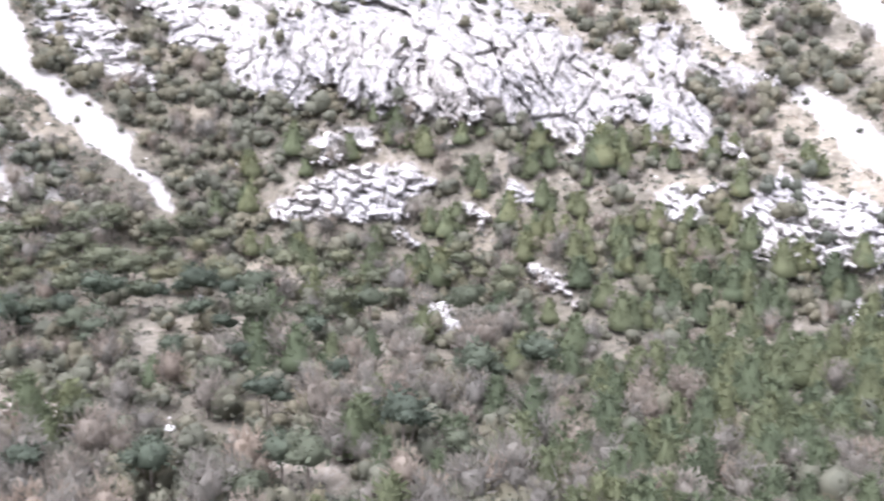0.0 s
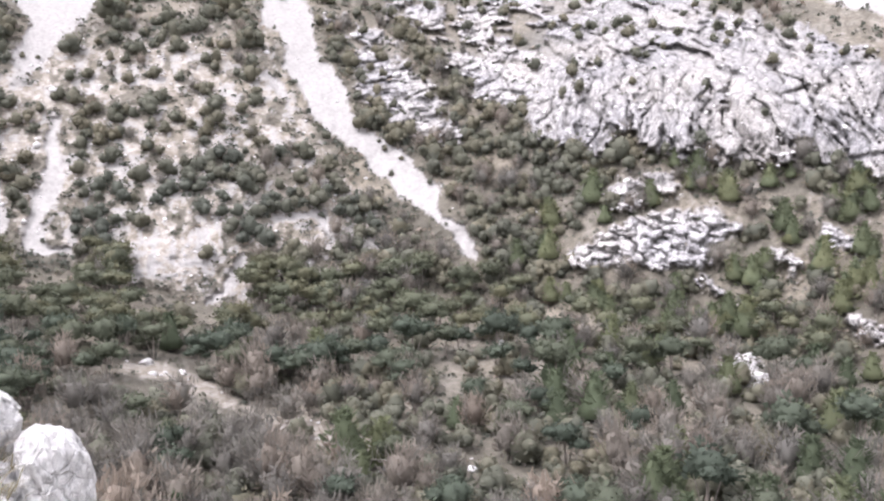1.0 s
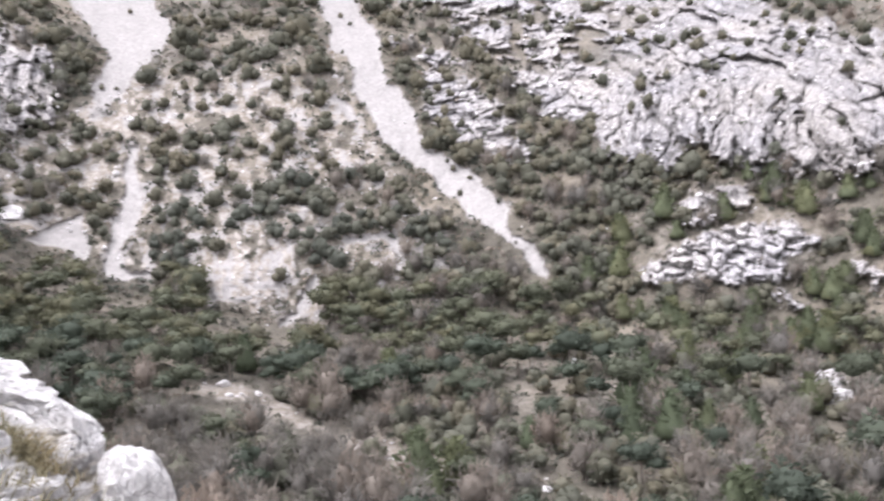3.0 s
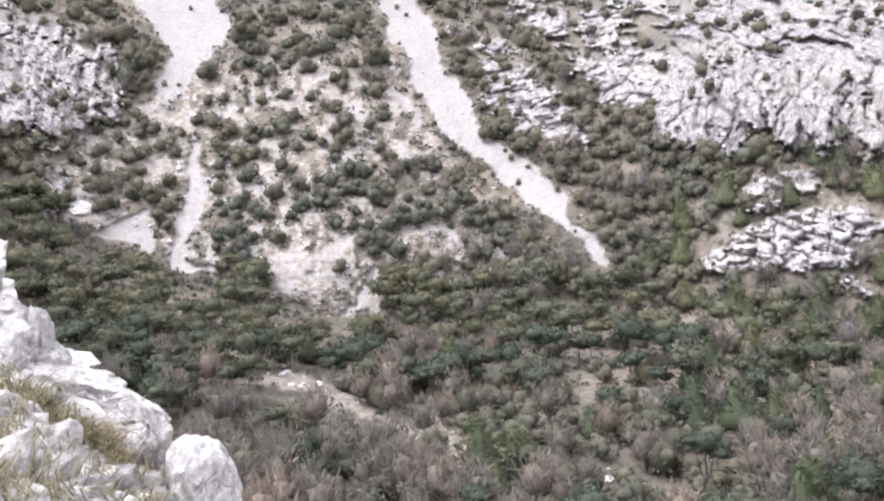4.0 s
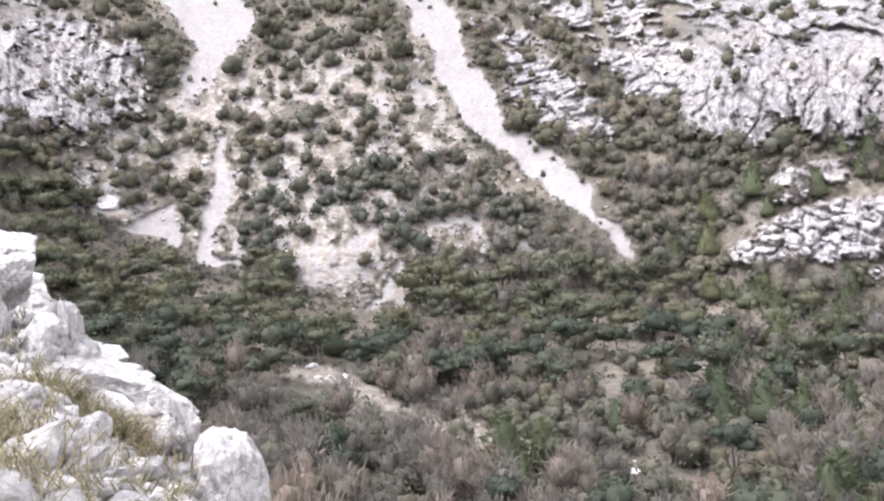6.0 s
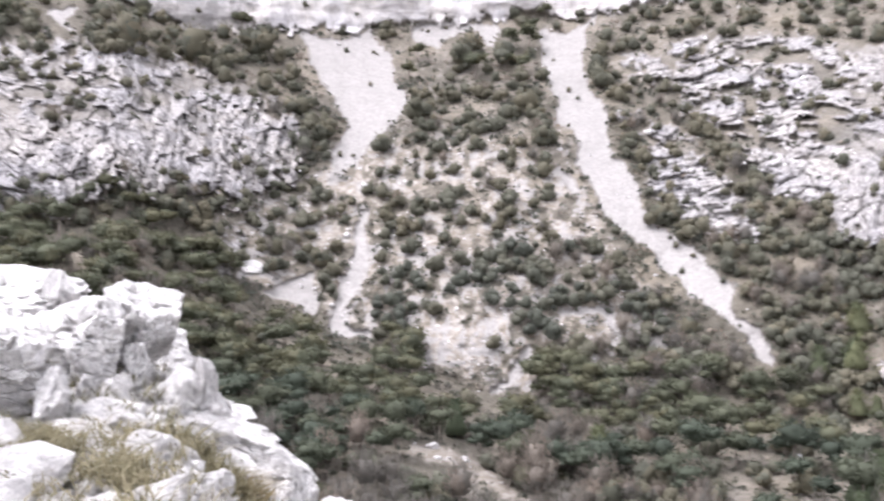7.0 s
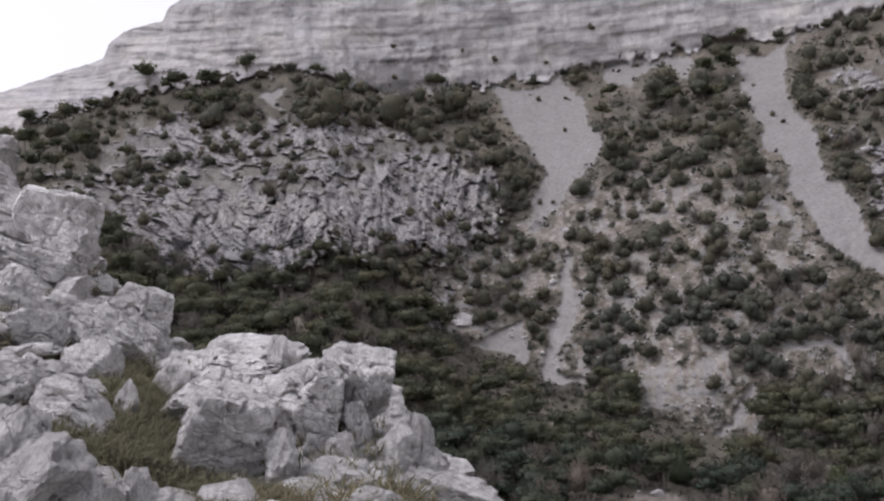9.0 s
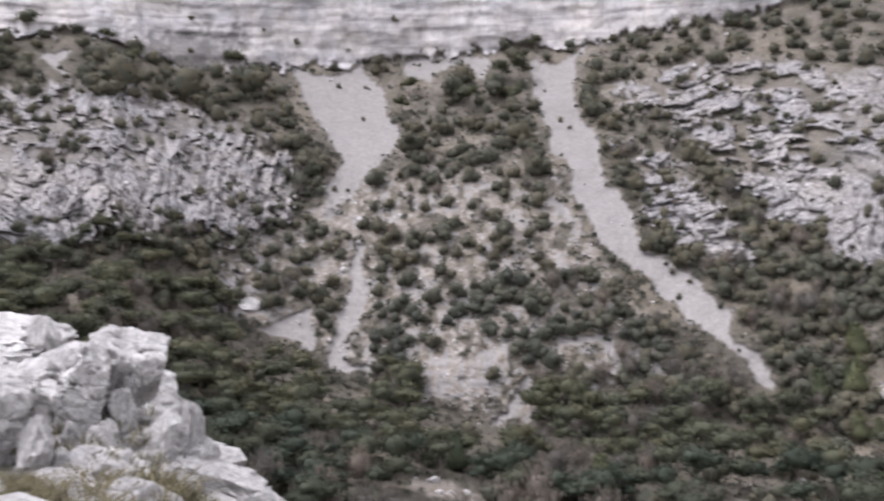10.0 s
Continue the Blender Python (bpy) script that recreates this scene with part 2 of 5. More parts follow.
# bearing; rise and range of the slope's base; rise and range of the cliff's foot
PROFILES = np.array([(-180, -10, 185, -3, 500), (-75, -6, 190, 1, 400), (-50, 3, 215, 9.3, 330), (-44, 4.6, 220, 10.4, 320), (-40.5, 4, 218, 11.3, 312), (-36, 1.6, 215, 12.4, 305), (-31, 0.1, 212, 13.3, 300), (-26, 0.6, 212, 13.3, 300), (-21.5, -2.2, 208, 11.5, 300), (-17, -6.0, 198, 11.8, 303), (-13, -7.5, 191, 11.9, 309), (-8.5, -8.6, 186, 12.0, 314), (-4, -10.2, 181, 12.3, 319), (1.5, -11.0, 177, 12.4, 324), (6, -11.3, 176, 12.7, 326), (16, -11, 176, 13.4, 330), (26, -13, 165, 13.5, 335), (36, -14, 155, 13, 340), (46, -14, 150, 12, 340), (57, -14, 150, 10, 340), (75, -12, 160, 2, 400), (180, -10, 185, -3, 500)], float)
SKYLINE = np.array([(-180, -1.5), (-75, 4.5), (-53, 11.5), (-48, 12.2), (-44.5, 12.5), (-42.5, 12.9), (-40.4, 13.7), (-38.1, 14.4), (-37.7, 15.3), (-36.8, 15.9), (-34.6, 16.5), (-34.2, 17.2), (-31, 19.5), (-26, 21.5), (-10, 23), (40, 22), (57, 18), (75, 6), (180, -1.5)], float)

SCREE_FAN = [(-15.8, 11.8), (-15.0, 10.7), (-14.5, 9.2), (-13.5, 7.9), (-13.1, 7.0), (-12.6, 6.1), (-13.4, 4.8), (-13.7, 3.8), (-13.0, 3.2), (-12.2, 3.8), (-11.5, 4.8), (-10.6, 5.6), (-9.8, 6.3), (-9.2, 7.2), (-8.9, 8.0), (-9.7, 8.8), (-10.0, 10.1), (-10.8, 11.3), (-11.2, 11.8), (-12.0, 11.6), (-12.3, 11.2), (-13.5, 11.3)]
SCREE_TONGUE = [(-11.7, 0.9, 0.31), (-12.0, -0.5, 0.41), (-11.8, -1.5, 0.45), (-12.2, -2.6, 0.66), (-12.8, -3.6, 0.55), (-13.2, -4.8, 0.48), (-13.4, -5.8, 0.55), (-12.9, -6.2, 0.31), (-11.5, -6.3, 0.21)]
SCREE_WEDGE = [(-17.8, -3.7), (-16.5, -3.1), (-14.7, -2.4), (-14.8, -3.4), (-14.4, -4.4), (-14.6, -5.1), (-15.3, -5.1), (-15.7, -4.4), (-16.6, -4.2), (-17.2, -4.1)]
SCREE_LANE = [(-1.0, 11.7), (-0.8, 10.2), (-0.7, 8.9), (0.1, 7.2), (-0.1, 6.2), (0.9, 5.6), (1.2, 4.6), (1.0, 3.8), (1.6, 2.9), (2.3, 1.7), (2.7, 0.7), (3.2, 0.0), (4.1, -0.6), (5.4, -1.6), (5.9, -2.5), (7.0, -3.3), (7.7, -4.2), (9.1, -5.0), (10.0, -6.0), (10.9, -6.5), (11.4, -7.3),
              (11.9, -6.5), (11.3, -5.9), (10.3, -5.5), (9.8, -4.9), (10.1, -3.6), (9.2, -2.9), (8.3, -1.7), (7.2, -0.9), (6.1, -0.2), (5.2, 0.4), (4.9, 1.6), (4.6, 2.9), (3.5, 4.0), (2.9, 5.3), (2.8, 7.0), (2.0, 7.9), (1.6, 9.1), (1.8, 11.4), (2.7, 12.9), (1.7, 11.9), (0.5, 11.3)]
SCREE_TAIL = [(-1.9, -7.4, 0.31), (-2.5, -8.6, 0.38), (-3.1, -9.4, 0.28), (-4.2, -9.8, 0.21)]
SCREE_UPPER = [(-8.8, 11.9), (-8.0, 12.3), (-5.8, 12.1), (-4.2, 12.0), (-3.4, 11.7), (-3.7, 10.4), (-4.3, 11.0), (-4.8, 11.7), (-5.8, 11.6), (-7.2, 10.8), (-8.6, 11.1)]
SCREE_DOT = [(-19.0, -2.6, 0.31), (-18.3, -2.2, 0.38)]
SCREE_EAST = [(42.1, 4.8, 0.6), (44.2, 3.0, 0.9), (45.2, 2.0, 0.5)]
SCREE_FAR_EAST = [(50.6, 4.8, 0.8), (52.5, 3.2, 0.9), (56, 1.5, 0.8)]
SCREE_LOW_EAST = [(48.6, -0.6, 0.5), (50.1, -1.6, 0.8), (51.7, -3.0, 1.0), (54, -4.4, 1.0)]
EAST_ROCK = [(37.3, 2.5), (41.4, 3.3), (43.3, 1.4), (47.4, 0.5), (47.6, -0.7), (44.6, -0.8), (41.0, -0.3), (38.6, 0.9)]
SCREE_HIGH_EAST = [(30.0, 7.6), (33, 9.5), (37, 9), (35.5, 5.0), (34.4, 5.4), (31.2, 6.3)]

BUTTRESS = [(-42.3, 8.4), (-40.6, 8.6), (-38.0, 8.1), (-35.3, 7.8), (-32.4, 9.4), (-29.4, 10.7), (-24.8, 11.0), (-22.2, 9.6), (-19.5, 7.9), (-16.8, 7.1), (-15.2, 5.7), (-15.3, 3.0), (-17.0, 2.6), (-19.0, 1.3), (-19.8, 1.5), (-20.4, 2.2), (-22.5, 2.3), (-23.8, 1.7), (-25.8, 2.5), (-27.9, 1.6), (-28.9, 0.8), (-31.5, 0.9), (-33.4, 1.5), (-35.5, 1.9), (-37.3, 3.4), (-39.0, 5.0)]
BUTTRESS_FOOT = [(-21.5, -2.1), (-20.6, -1), (-18.9, -0.4), (-19.3, -2.4), (-20.3, -3)]
LANE_ROCK = [(3.6, 6.8), (6.0, 5.9), (8.0, 4.9), (11.0, 0.9), (11.6, -1.3), (10.0, -1.1), (7.6, 0.0), (5.9, 1.7), (4.7, 4.0)]
DOME = [(3.4, 9.5), (9, 11), (14.1, 10.5), (21.6, 8.7), (26.1, 6.4), (31.3, 4.6), (35.6, 2.4), (38.4, 1.7), (43.0, -0.8), (46.4, -4.2), (43.9, -4.2), (40.4, -3.8), (38.9, -1.9), (36.4, -4.6), (35.1, -4.0), (33.2, -2.9), (27.2, -2.7), (24.6, -2.9), (22.7, -2.2), (20.7, -0.6), (19.4, -2.2), (15.7, -1.2), (15.4, 0.8), (13.8, 0.8), (12.2, 1.8), (10.6, 3.6), (8.0, 5.8)]
DOME_CRACKS = [
    [(25.7, 0.8), (25.2, -0.2), (25.9, -1.2), (26.9, -2.2), (27.6, -2.7)], [(25.7, 0.8), (26.5, 1.5), (27.9, 1.3), (29.1, 0.5), (29.6, -0.8), (29.9, -2.3)],
    [(26.7, 1.3), (26.6, -0.2), (27.2, -1.2), (28.3, -2.3)], [(24.9, -0.5), (24.6, -1.9), (25.2, -2.7)], [(21.9, -1.9), (22.1, 0.1), (23.2, 1.4), (23.4, 3.0)],
    [(31.2, 1.2), (31.9, -0.4), (33.0, -1.7), (34.0, -3.3), (35.4, -4.3)], [(32.9, 1.6), (33.9, -0.4), (35.0, -1.7), (36.0, -3.3)], [(19.9, 0.7), (19.6, -0.6), (18.6, -2.0)],
    [(21.2, 1.7), (21.6, 0.1), (21.1, -1.6)], [(38.9, -0.9), (39.6, -2.5), (40.4, -3.8)], [(41.7, -0.2), (42.5, -1.8), (43.6, -4.0)], [(29.5, 2.5), (30.9, 1.9), (31.6, 0.2)], [(35.2, 1.0), (36.9, 0.0), (38.5, -0.6)]]
KNOLL = [(17.7, -7.9), (19.1, -6.9), (20.1, -6.2), (23.0, -5.4), (25.6, -5.2), (27.5, -5.8), (27.9, -6.5), (26.0, -7.2), (26.2, -8.6), (24.7, -8.8), (21.8, -8.9), (19.4, -8.8), (18.1, -8.4)]
EAST_SLAB = [(45.7, -8.2), (46.5, -6.2), (47.8, -5.0), (49.8, -5.7), (51.9, -6.0), (57, -7.4), (57, -9.5), (53.0, -10.2), (51.1, -10.5), (49.9, -9.8), (48.1, -10.3), (46.5, -10.7)]
EAST_LOW_ROCK = [(51.7, -12.8), (52.4, -11.9), (53.7, -11.0), (57, -10.6), (57, -13.3), (54.0, -13.5), (52.3, -13.7)]
EAST_BAND = [(40.3, -6.3), (43.0, -5.9), (45.5, -5.6), (44.0, -6.8), (43.5, -8.0), (41.9, -8.2), (40.9, -8.0)]
LONE_ROCK = [(27.4, -14.0, 0.7), (28.4, -14.7, 0.75)]
KNOLL_TOP = [(19.2, -4.7), (20.1, -3.8), (21.4, -3.1), (23.0, -2.9), (24.2, -3.7), (24.3, -4.7), (22.4, -4.9), (20.7, -5.1)]
PINE_PATCHES = [(29.8, -7.9, 0.34), (30.8, -8.3, 0.38), (30.6, -9.1, 0.25)]
PINE_PATCH = [(32.4, -6.5, 0.25), (33.0, -7.0, 0.32), (33.9, -7.6, 0.25)]
LANE_SIDE = [(0.1, 3.3, 0.31), (0.9, 2.3, 0.31), (1.3, 1.7, 0.17)]
LANE_END = [(11.3, -6.8, 0.5), (12.0, -7.8, 0.34)]
FAN_RUBBLE = [(-11.0, 3.9, 0.62), (-11.6, 2.3, 0.9), (-13.0, 1.3, 1.03), (-14.4, -0.4, 0.69)]
DARK_GROVE = [(-27.4, 11.3), (-23.4, 11.6), (-20.1, 11.2), (-16.7, 11.4), (-15.7, 9.7), (-14.4, 7.7), (-13.3, 6.1), (-14.2, 4.0), (-15.5, 5.7), (-16.8, 7.5), (-19.5, 8.6), (-22.9, 9.3), (-26.9, 9.7)]
CLIFF_DARK_PATCH = [(-24.7, 12.3), (-21.3, 13.8), (-18.6, 14.1), (-18.0, 12.4), (-20.1, 11.5), (-22.8, 11.4)]
KNOLL_STREAK = [(25.5, -9.3, 0.41), (26.8, -10.1, 0.55), (27.5, -11.0, 0.41)]
PINE_STREAK = [(33.7, -11.4, 0.35), (35.1, -12.1, 0.6), (36.5, -13.1, 0.4)]
FAN_OUTLINE = [(-19.9, 1.2), (-14.3, 3.5), (-11.2, 6.9), (-8.2, 8.4), (-1.7, 8.2), (0.3, 6.1), (1.7, 2.1), (3.2, -1.6), (6.7, -6.1), (8.7, -9.1), (2.2, -10.6), (-4.2, -9.6), (-9.6, -7.6), (-13.6, -5.5), (-19.5, -2.6), (-21.0, -1.8)]
SHELF_ROCK = [(-40.1, 7.8), (-38.9, 10.3), (-34.6, 11.2), (-31.5, 10.5), (-26.6, 11.1), (-24, 10.3), (-21.7, 9.5), (-18.7, 9), (-16.1, 6.7), (-21.9, 6.7), (-30.7, 8.1), (-37.8, 8.1)]
SCREE_SHELF = [(-29.4, 12.2), (-27.7, 12.5), (-28.3, 11.8), (-27.9, 10.9), (-28.9, 11.5)]
SCREE_LOW = [(0.2, -5.2, 0.24), (2.9, -5, 0.31), (3.2, -6.2, 0.2)]
PALE_SLIP = [(-8.2, -6.5), (-7.4, -6.2), (-6.3, -6.1), (-4.8, -6.3), (-4.3, -5.7), (-3.3, -5.5), (-3.5, -6.5), (-3.9, -7.9), (-4.7, -7.8), (-5.4, -8.3), (-6.9, -7.9), (-8.1, -8.0), (-7.7, -7.2)]
VALLEY_TRACK = [(-8.9, -13.1, 0.35), (-6.4, -13.8, 0.5), (-4.6, -14.8, 0.35), (-1.0, -17.0, 0.3), (1.0, -17.6, 0.6), (3.4, -18.6, 0.3), (7.6, -19.3, 0.5)]
EAST_TRACK = [(15.5, -21.6, 0.4), (18.0, -22.6, 0.5), (22.0, -24.0, 0.5)]
EAST_CLEARING = [(24.6, -18.4, 0.4), (25.6, -18.8, 0.35)]

STEP = 0.11
COLS = np.concatenate([np.arange(-180, -50, 5.0), np.arange(-50, -47.5, 0.5), np.arange(-47.5, 56.5, STEP), np.arange(56.5, 62, 0.5), np.arange(62, 180.1, 5.0)])
BASE_ROWS, SLOPE_ROWS, CLIFF_ROWS = 115, 265, 75


def table(k, b):
    return np.interp(b, PROFILES[:, 0], PROFILES[:, k])


def straight(e, e0, r0, e1, r1):
    """Range at rise e on the straight line between two points of a profile."""
    z0, z1 = r0 * np.tan(np.radians(e0)), r1 * np.tan(np.radians(e1))
    s = (z1 - z0) / (r1 - r0)
    return (z0 - s * r0) / (np.tan(np.radians(e)) - s)


def build_sheet():
    b = COLS
    eb, rb, ef, rf = (table(k, b) for k in (1, 2, 3, 4))
    et = np.interp(b, SKYLINE[:, 0], SKYLINE[:, 1])
    jag = 0.35 * (layers(b * 0.55, b * 0, 31, 4) - 0.5) + 0.12 * (layers(b * 2.3, b * 0, 37, 2) - 0.5)
    et = np.maximum(et + jag, ef + 0.4)
    rise, rng = [], []
    for r, z in ((0.5, -45), (30, -40), (60, -40.6)):
        rise.append(np.full(b.shape, math.degrees(math.atan2(z, r))))
        rng.append(np.full(b.shape, float(r)))
    for k in range(BASE_ROWS):
        e = -28.5 + (eb + 28.5) * k / BASE_ROWS
        rise.append(e), rng.append(straight(e, -28.5, 75.0, eb, rb))
    for k in range(SLOPE_ROWS):
        e = eb + (ef - eb) * k / SLOPE_ROWS
        rise.append(e), rng.append(straight(e, eb, rb, ef, rf))
    for k in range(CLIFF_ROWS + 1):
        e = ef + (et - ef) * k / CLIFF_ROWS
        rise.append(e), rng.append(rf + 14.0 * k / CLIFF_ROWS)
    for back_by, drop in ((15, 0), (60, 4), (400, 60), (1500, 200), (4200, 320)):
        r = rf + 14 + back_by
        z = (rf + 14) * np.tan(np.radians(et)) - drop
        rise.append(np.degrees(np.arctan2(z, r))), rng.append(r)
    return np.array(rise), np.array(rng), np.broadcast_to(b, (len(rise), len(b))).copy()


RISE, RANGE, BEARING = build_sheet()
FRONT = smooth(-52, -47, BEARING) * (1 - smooth(56.5, 61, BEARING))
FRONT[:3], FRONT[-5:] = 0, 0
X, Y = BEARING * 4.0, RISE * 4.0
WOBBLE = 1.1 * (layers(X * 0.22, Y * 0.22, 3, 4) - 0.5) + 0.8 * (layers(X * 0.9, Y * 0.9, 5, 3) - 0.5)


def make_masks():
    b, e = BEARING, RISE
    soft = WOBBLE * 0.75
    torn = 0.9 * (layers(X * 0.55, Y * 0.4, 15, 3) - 0.5) + 0.5 * (layers(X * 2.0, Y * 1.4, 16, 2) - 0.5)
    lanes = [inside(k, b, e) for k in (SCREE_FAN, SCREE_LANE, SCREE_UPPER, SCREE_SHELF, SCREE_HIGH_EAST)]
    lanes += [along(k, b, e) for k in (SCREE_TONGUE, SCREE_LOW, SCREE_TAIL, LANE_SIDE, LANE_END, SCREE_EAST, SCREE_FAR_EAST, SCREE_LOW_EAST)]
    crisp = np.maximum(inside(SCREE_WEDGE, b, e), along(SCREE_DOT, b, e))
    scree = smooth(-0.04, 0.08, np.maximum(np.maximum.reduce(lanes) + soft * 0.2 + torn * 0.5, crisp + torn * 0.15))
    outcrops = [inside(k, b, e) for k in (BUTTRESS, SHELF_ROCK, LANE_ROCK, DOME, KNOLL, KNOLL_TOP, EAST_SLAB, EAST_LOW_ROCK, EAST_BAND, EAST_ROCK, BUTTRESS_FOOT)]
    outcrops += [along(k, b, e) for k in (LONE_ROCK, KNOLL_STREAK, PINE_STREAK, PINE_PATCHES, PINE_PATCH)]
    solid = np.maximum.reduce(outcrops)
    foot = table(3, b)
    cliff = smooth(-0.15, 0.25, e - foot + soft * 1.6)
    rock = np.maximum(smooth(-0.1, 0.25, solid + soft * 1.4), cliff)
    fan = np.maximum(smooth(-0.6, 0.6, inside(FAN_OUTLINE, b, e) + soft), smooth(-0.1, 0.3, inside(PALE_SLIP, b, e) + soft))
    slip = smooth(-0.1, 0.1, inside(PALE_SLIP, b, e) + 0.25 + soft * 0.4 + torn * 0.7)
    rubble = smooth(-0.5, 0.5, along(FAN_RUBBLE, b, e) + soft)
    bare = (1 - 0.55 * smooth(3.5, 6.0, e)) * smooth(0.525, 0.548, 0.09 * rubble + layers(X * 0.5 + WOBBLE, Y * 0.38, 21, 4) + 0.12 * torn + 0.06 * (layers(X * 0.12, Y * 0.12, 22, 2) - 0.5))
    upper = smooth(0, 2.0, e - 6.5) * 0.8 * (1 - smooth(14, 20, b)) * (0.3 + 0.7 * smooth(-18, -12, b)) + smooth(-10, -5, e) * smooth(14, 22, b) * 0.5
    crumbs = smooth(0.585, 0.61, layers(X * 0.55 + 2 * WOBBLE, Y * 0.4, 23, 4)) * fan * (1 - smooth(4, 7, e))
    crumbs = np.maximum(0.85 * crumbs, slip * smooth(0.44, 0.49, layers(X * 0.9, Y * 0.7, 24, 3)))
    track = smooth(-0.2, 0.2, np.maximum.reduce([along(k, b, e) for k in (VALLEY_TRACK, EAST_TRACK, EAST_CLEARING)]) + soft)
    meadow = smooth(0.52, 0.66, layers(X * 0.09, Y * 0.14, 25, 4)) * (1 - smooth(-14, -11.5, e)) * 0.25
    soil = np.maximum.reduce([fan * (0.12 + 0.80 * bare), upper * (0.12 + 0.75 * bare), 0.75 * track, slip, meadow])
    # crags break up towards their edges, with turf between the blocks
    ragged = smooth(0.32, 0.42, layers(X * 0.3, Y * 0.3, 27, 4) + 0.2 * smooth(0, 1.6, solid) + 0.1 * (e < -4.2))
    # turf ledges across the banded crags beside the lane and the brown upper crag in the west
    ledges = smooth(0.50, 0.56, layers(X * 0.20 + WOBBLE, Y * 0.36 + 0.05 * X, 28, 4))
    ledges *= 0.9 * np.maximum(smooth(2.5, 5, e) * smooth(3, 6, b) * (1 - smooth(15, 20, b)), 0.6 * smooth(5.0, 7.0, e) * (1 - smooth(-18, -14, b)))
    crags = np.maximum(rock * ragged, cliff)
    rock = np.maximum(rock * ragged * (1 - ledges), cliff)
    pale_tone = np.clip(0.40 - 0.18 * smooth(15, 20, b) * smooth(-4.5, -3.5, e) + 0.22 * smooth(12, 17, b) * (1 - smooth(-4.5, -3.5, e)) - 0.05 * smooth(30, 36, b) * smooth(0, 3, e) + 0.6 * cliff * (1 - smooth(4, 12, b)) - 0.02 * (1 - smooth(-20, -12, b)) * (1 - cliff), 0, 1)
    return scree * FRONT, rock * FRONT, np.clip(soil, 0, 1) * FRONT, cliff * FRONT, pale_tone, fan * FRONT, slip * FRONT, crumbs * FRONT, crags


SCREE, ROCK, SOIL, CLIFF, TONE, FAN, SLIP, CRUMBS, CRAGS = make_masks()
SEAM = np.zeros(RISE.shape)


def slabs(x, y, turn, seed, wide, tall, rib, chips):
    """Slabs whose long axis leans by turn degrees: how far they stand out, in metres, and how dark the seams between them are."""
    c, s = math.cos(radians(turn)), math.sin(radians(turn))
    bow = 2.2 * wide * (layers(x * 0.07, y * 0.07, seed, 3) - 0.5) + 0.5 * wide * (layers(x * 0.35, y * 0.35, seed + 3, 2) - 0.5)
    u, v = x * c + y * s + bow, x * s - y * c + 0.5 * bow
    f1, f2, own, off = cells(u / wide, v / tall, seed + 5)
    g1, g2, own2, off2 = cells(u * 2.2 / wide + 3.1, v * 1.9 / tall, seed + 9)
    h = (own - 0.5) * 2.6 + (own2 - 0.5) * 1.3 + (own * 7 % 1 - 0.5) * 5.0 * off + (own2 * 7 % 1 - 0.5) * 3.4 * off2
    h += rib * layers(u * 1.3 / wide, v * 0.6 / tall, seed + 15, 3, True) + chips * layers(x * 1.3, y * 1.1, seed + 19, 2)
    h += 1.6 * np.sqrt(np.minimum(f2 - f1, 0.3)) + 1.0 * np.sqrt(np.minimum(g2 - g1, 0.3))
    gap, gap2 = 1 - smooth(0.02, 0.10, f2 - f1), 1 - smooth(0.02, 0.12, g2 - g1)
    uneven = smooth(0.35, 0.6, layers(x * 0.2, y * 0.2, seed + 25, 3))
    return h - 0.8 * gap, np.maximum(0.8 * gap, 0.55 * gap2 * uneven) * (0.5 + 0.5 * uneven)


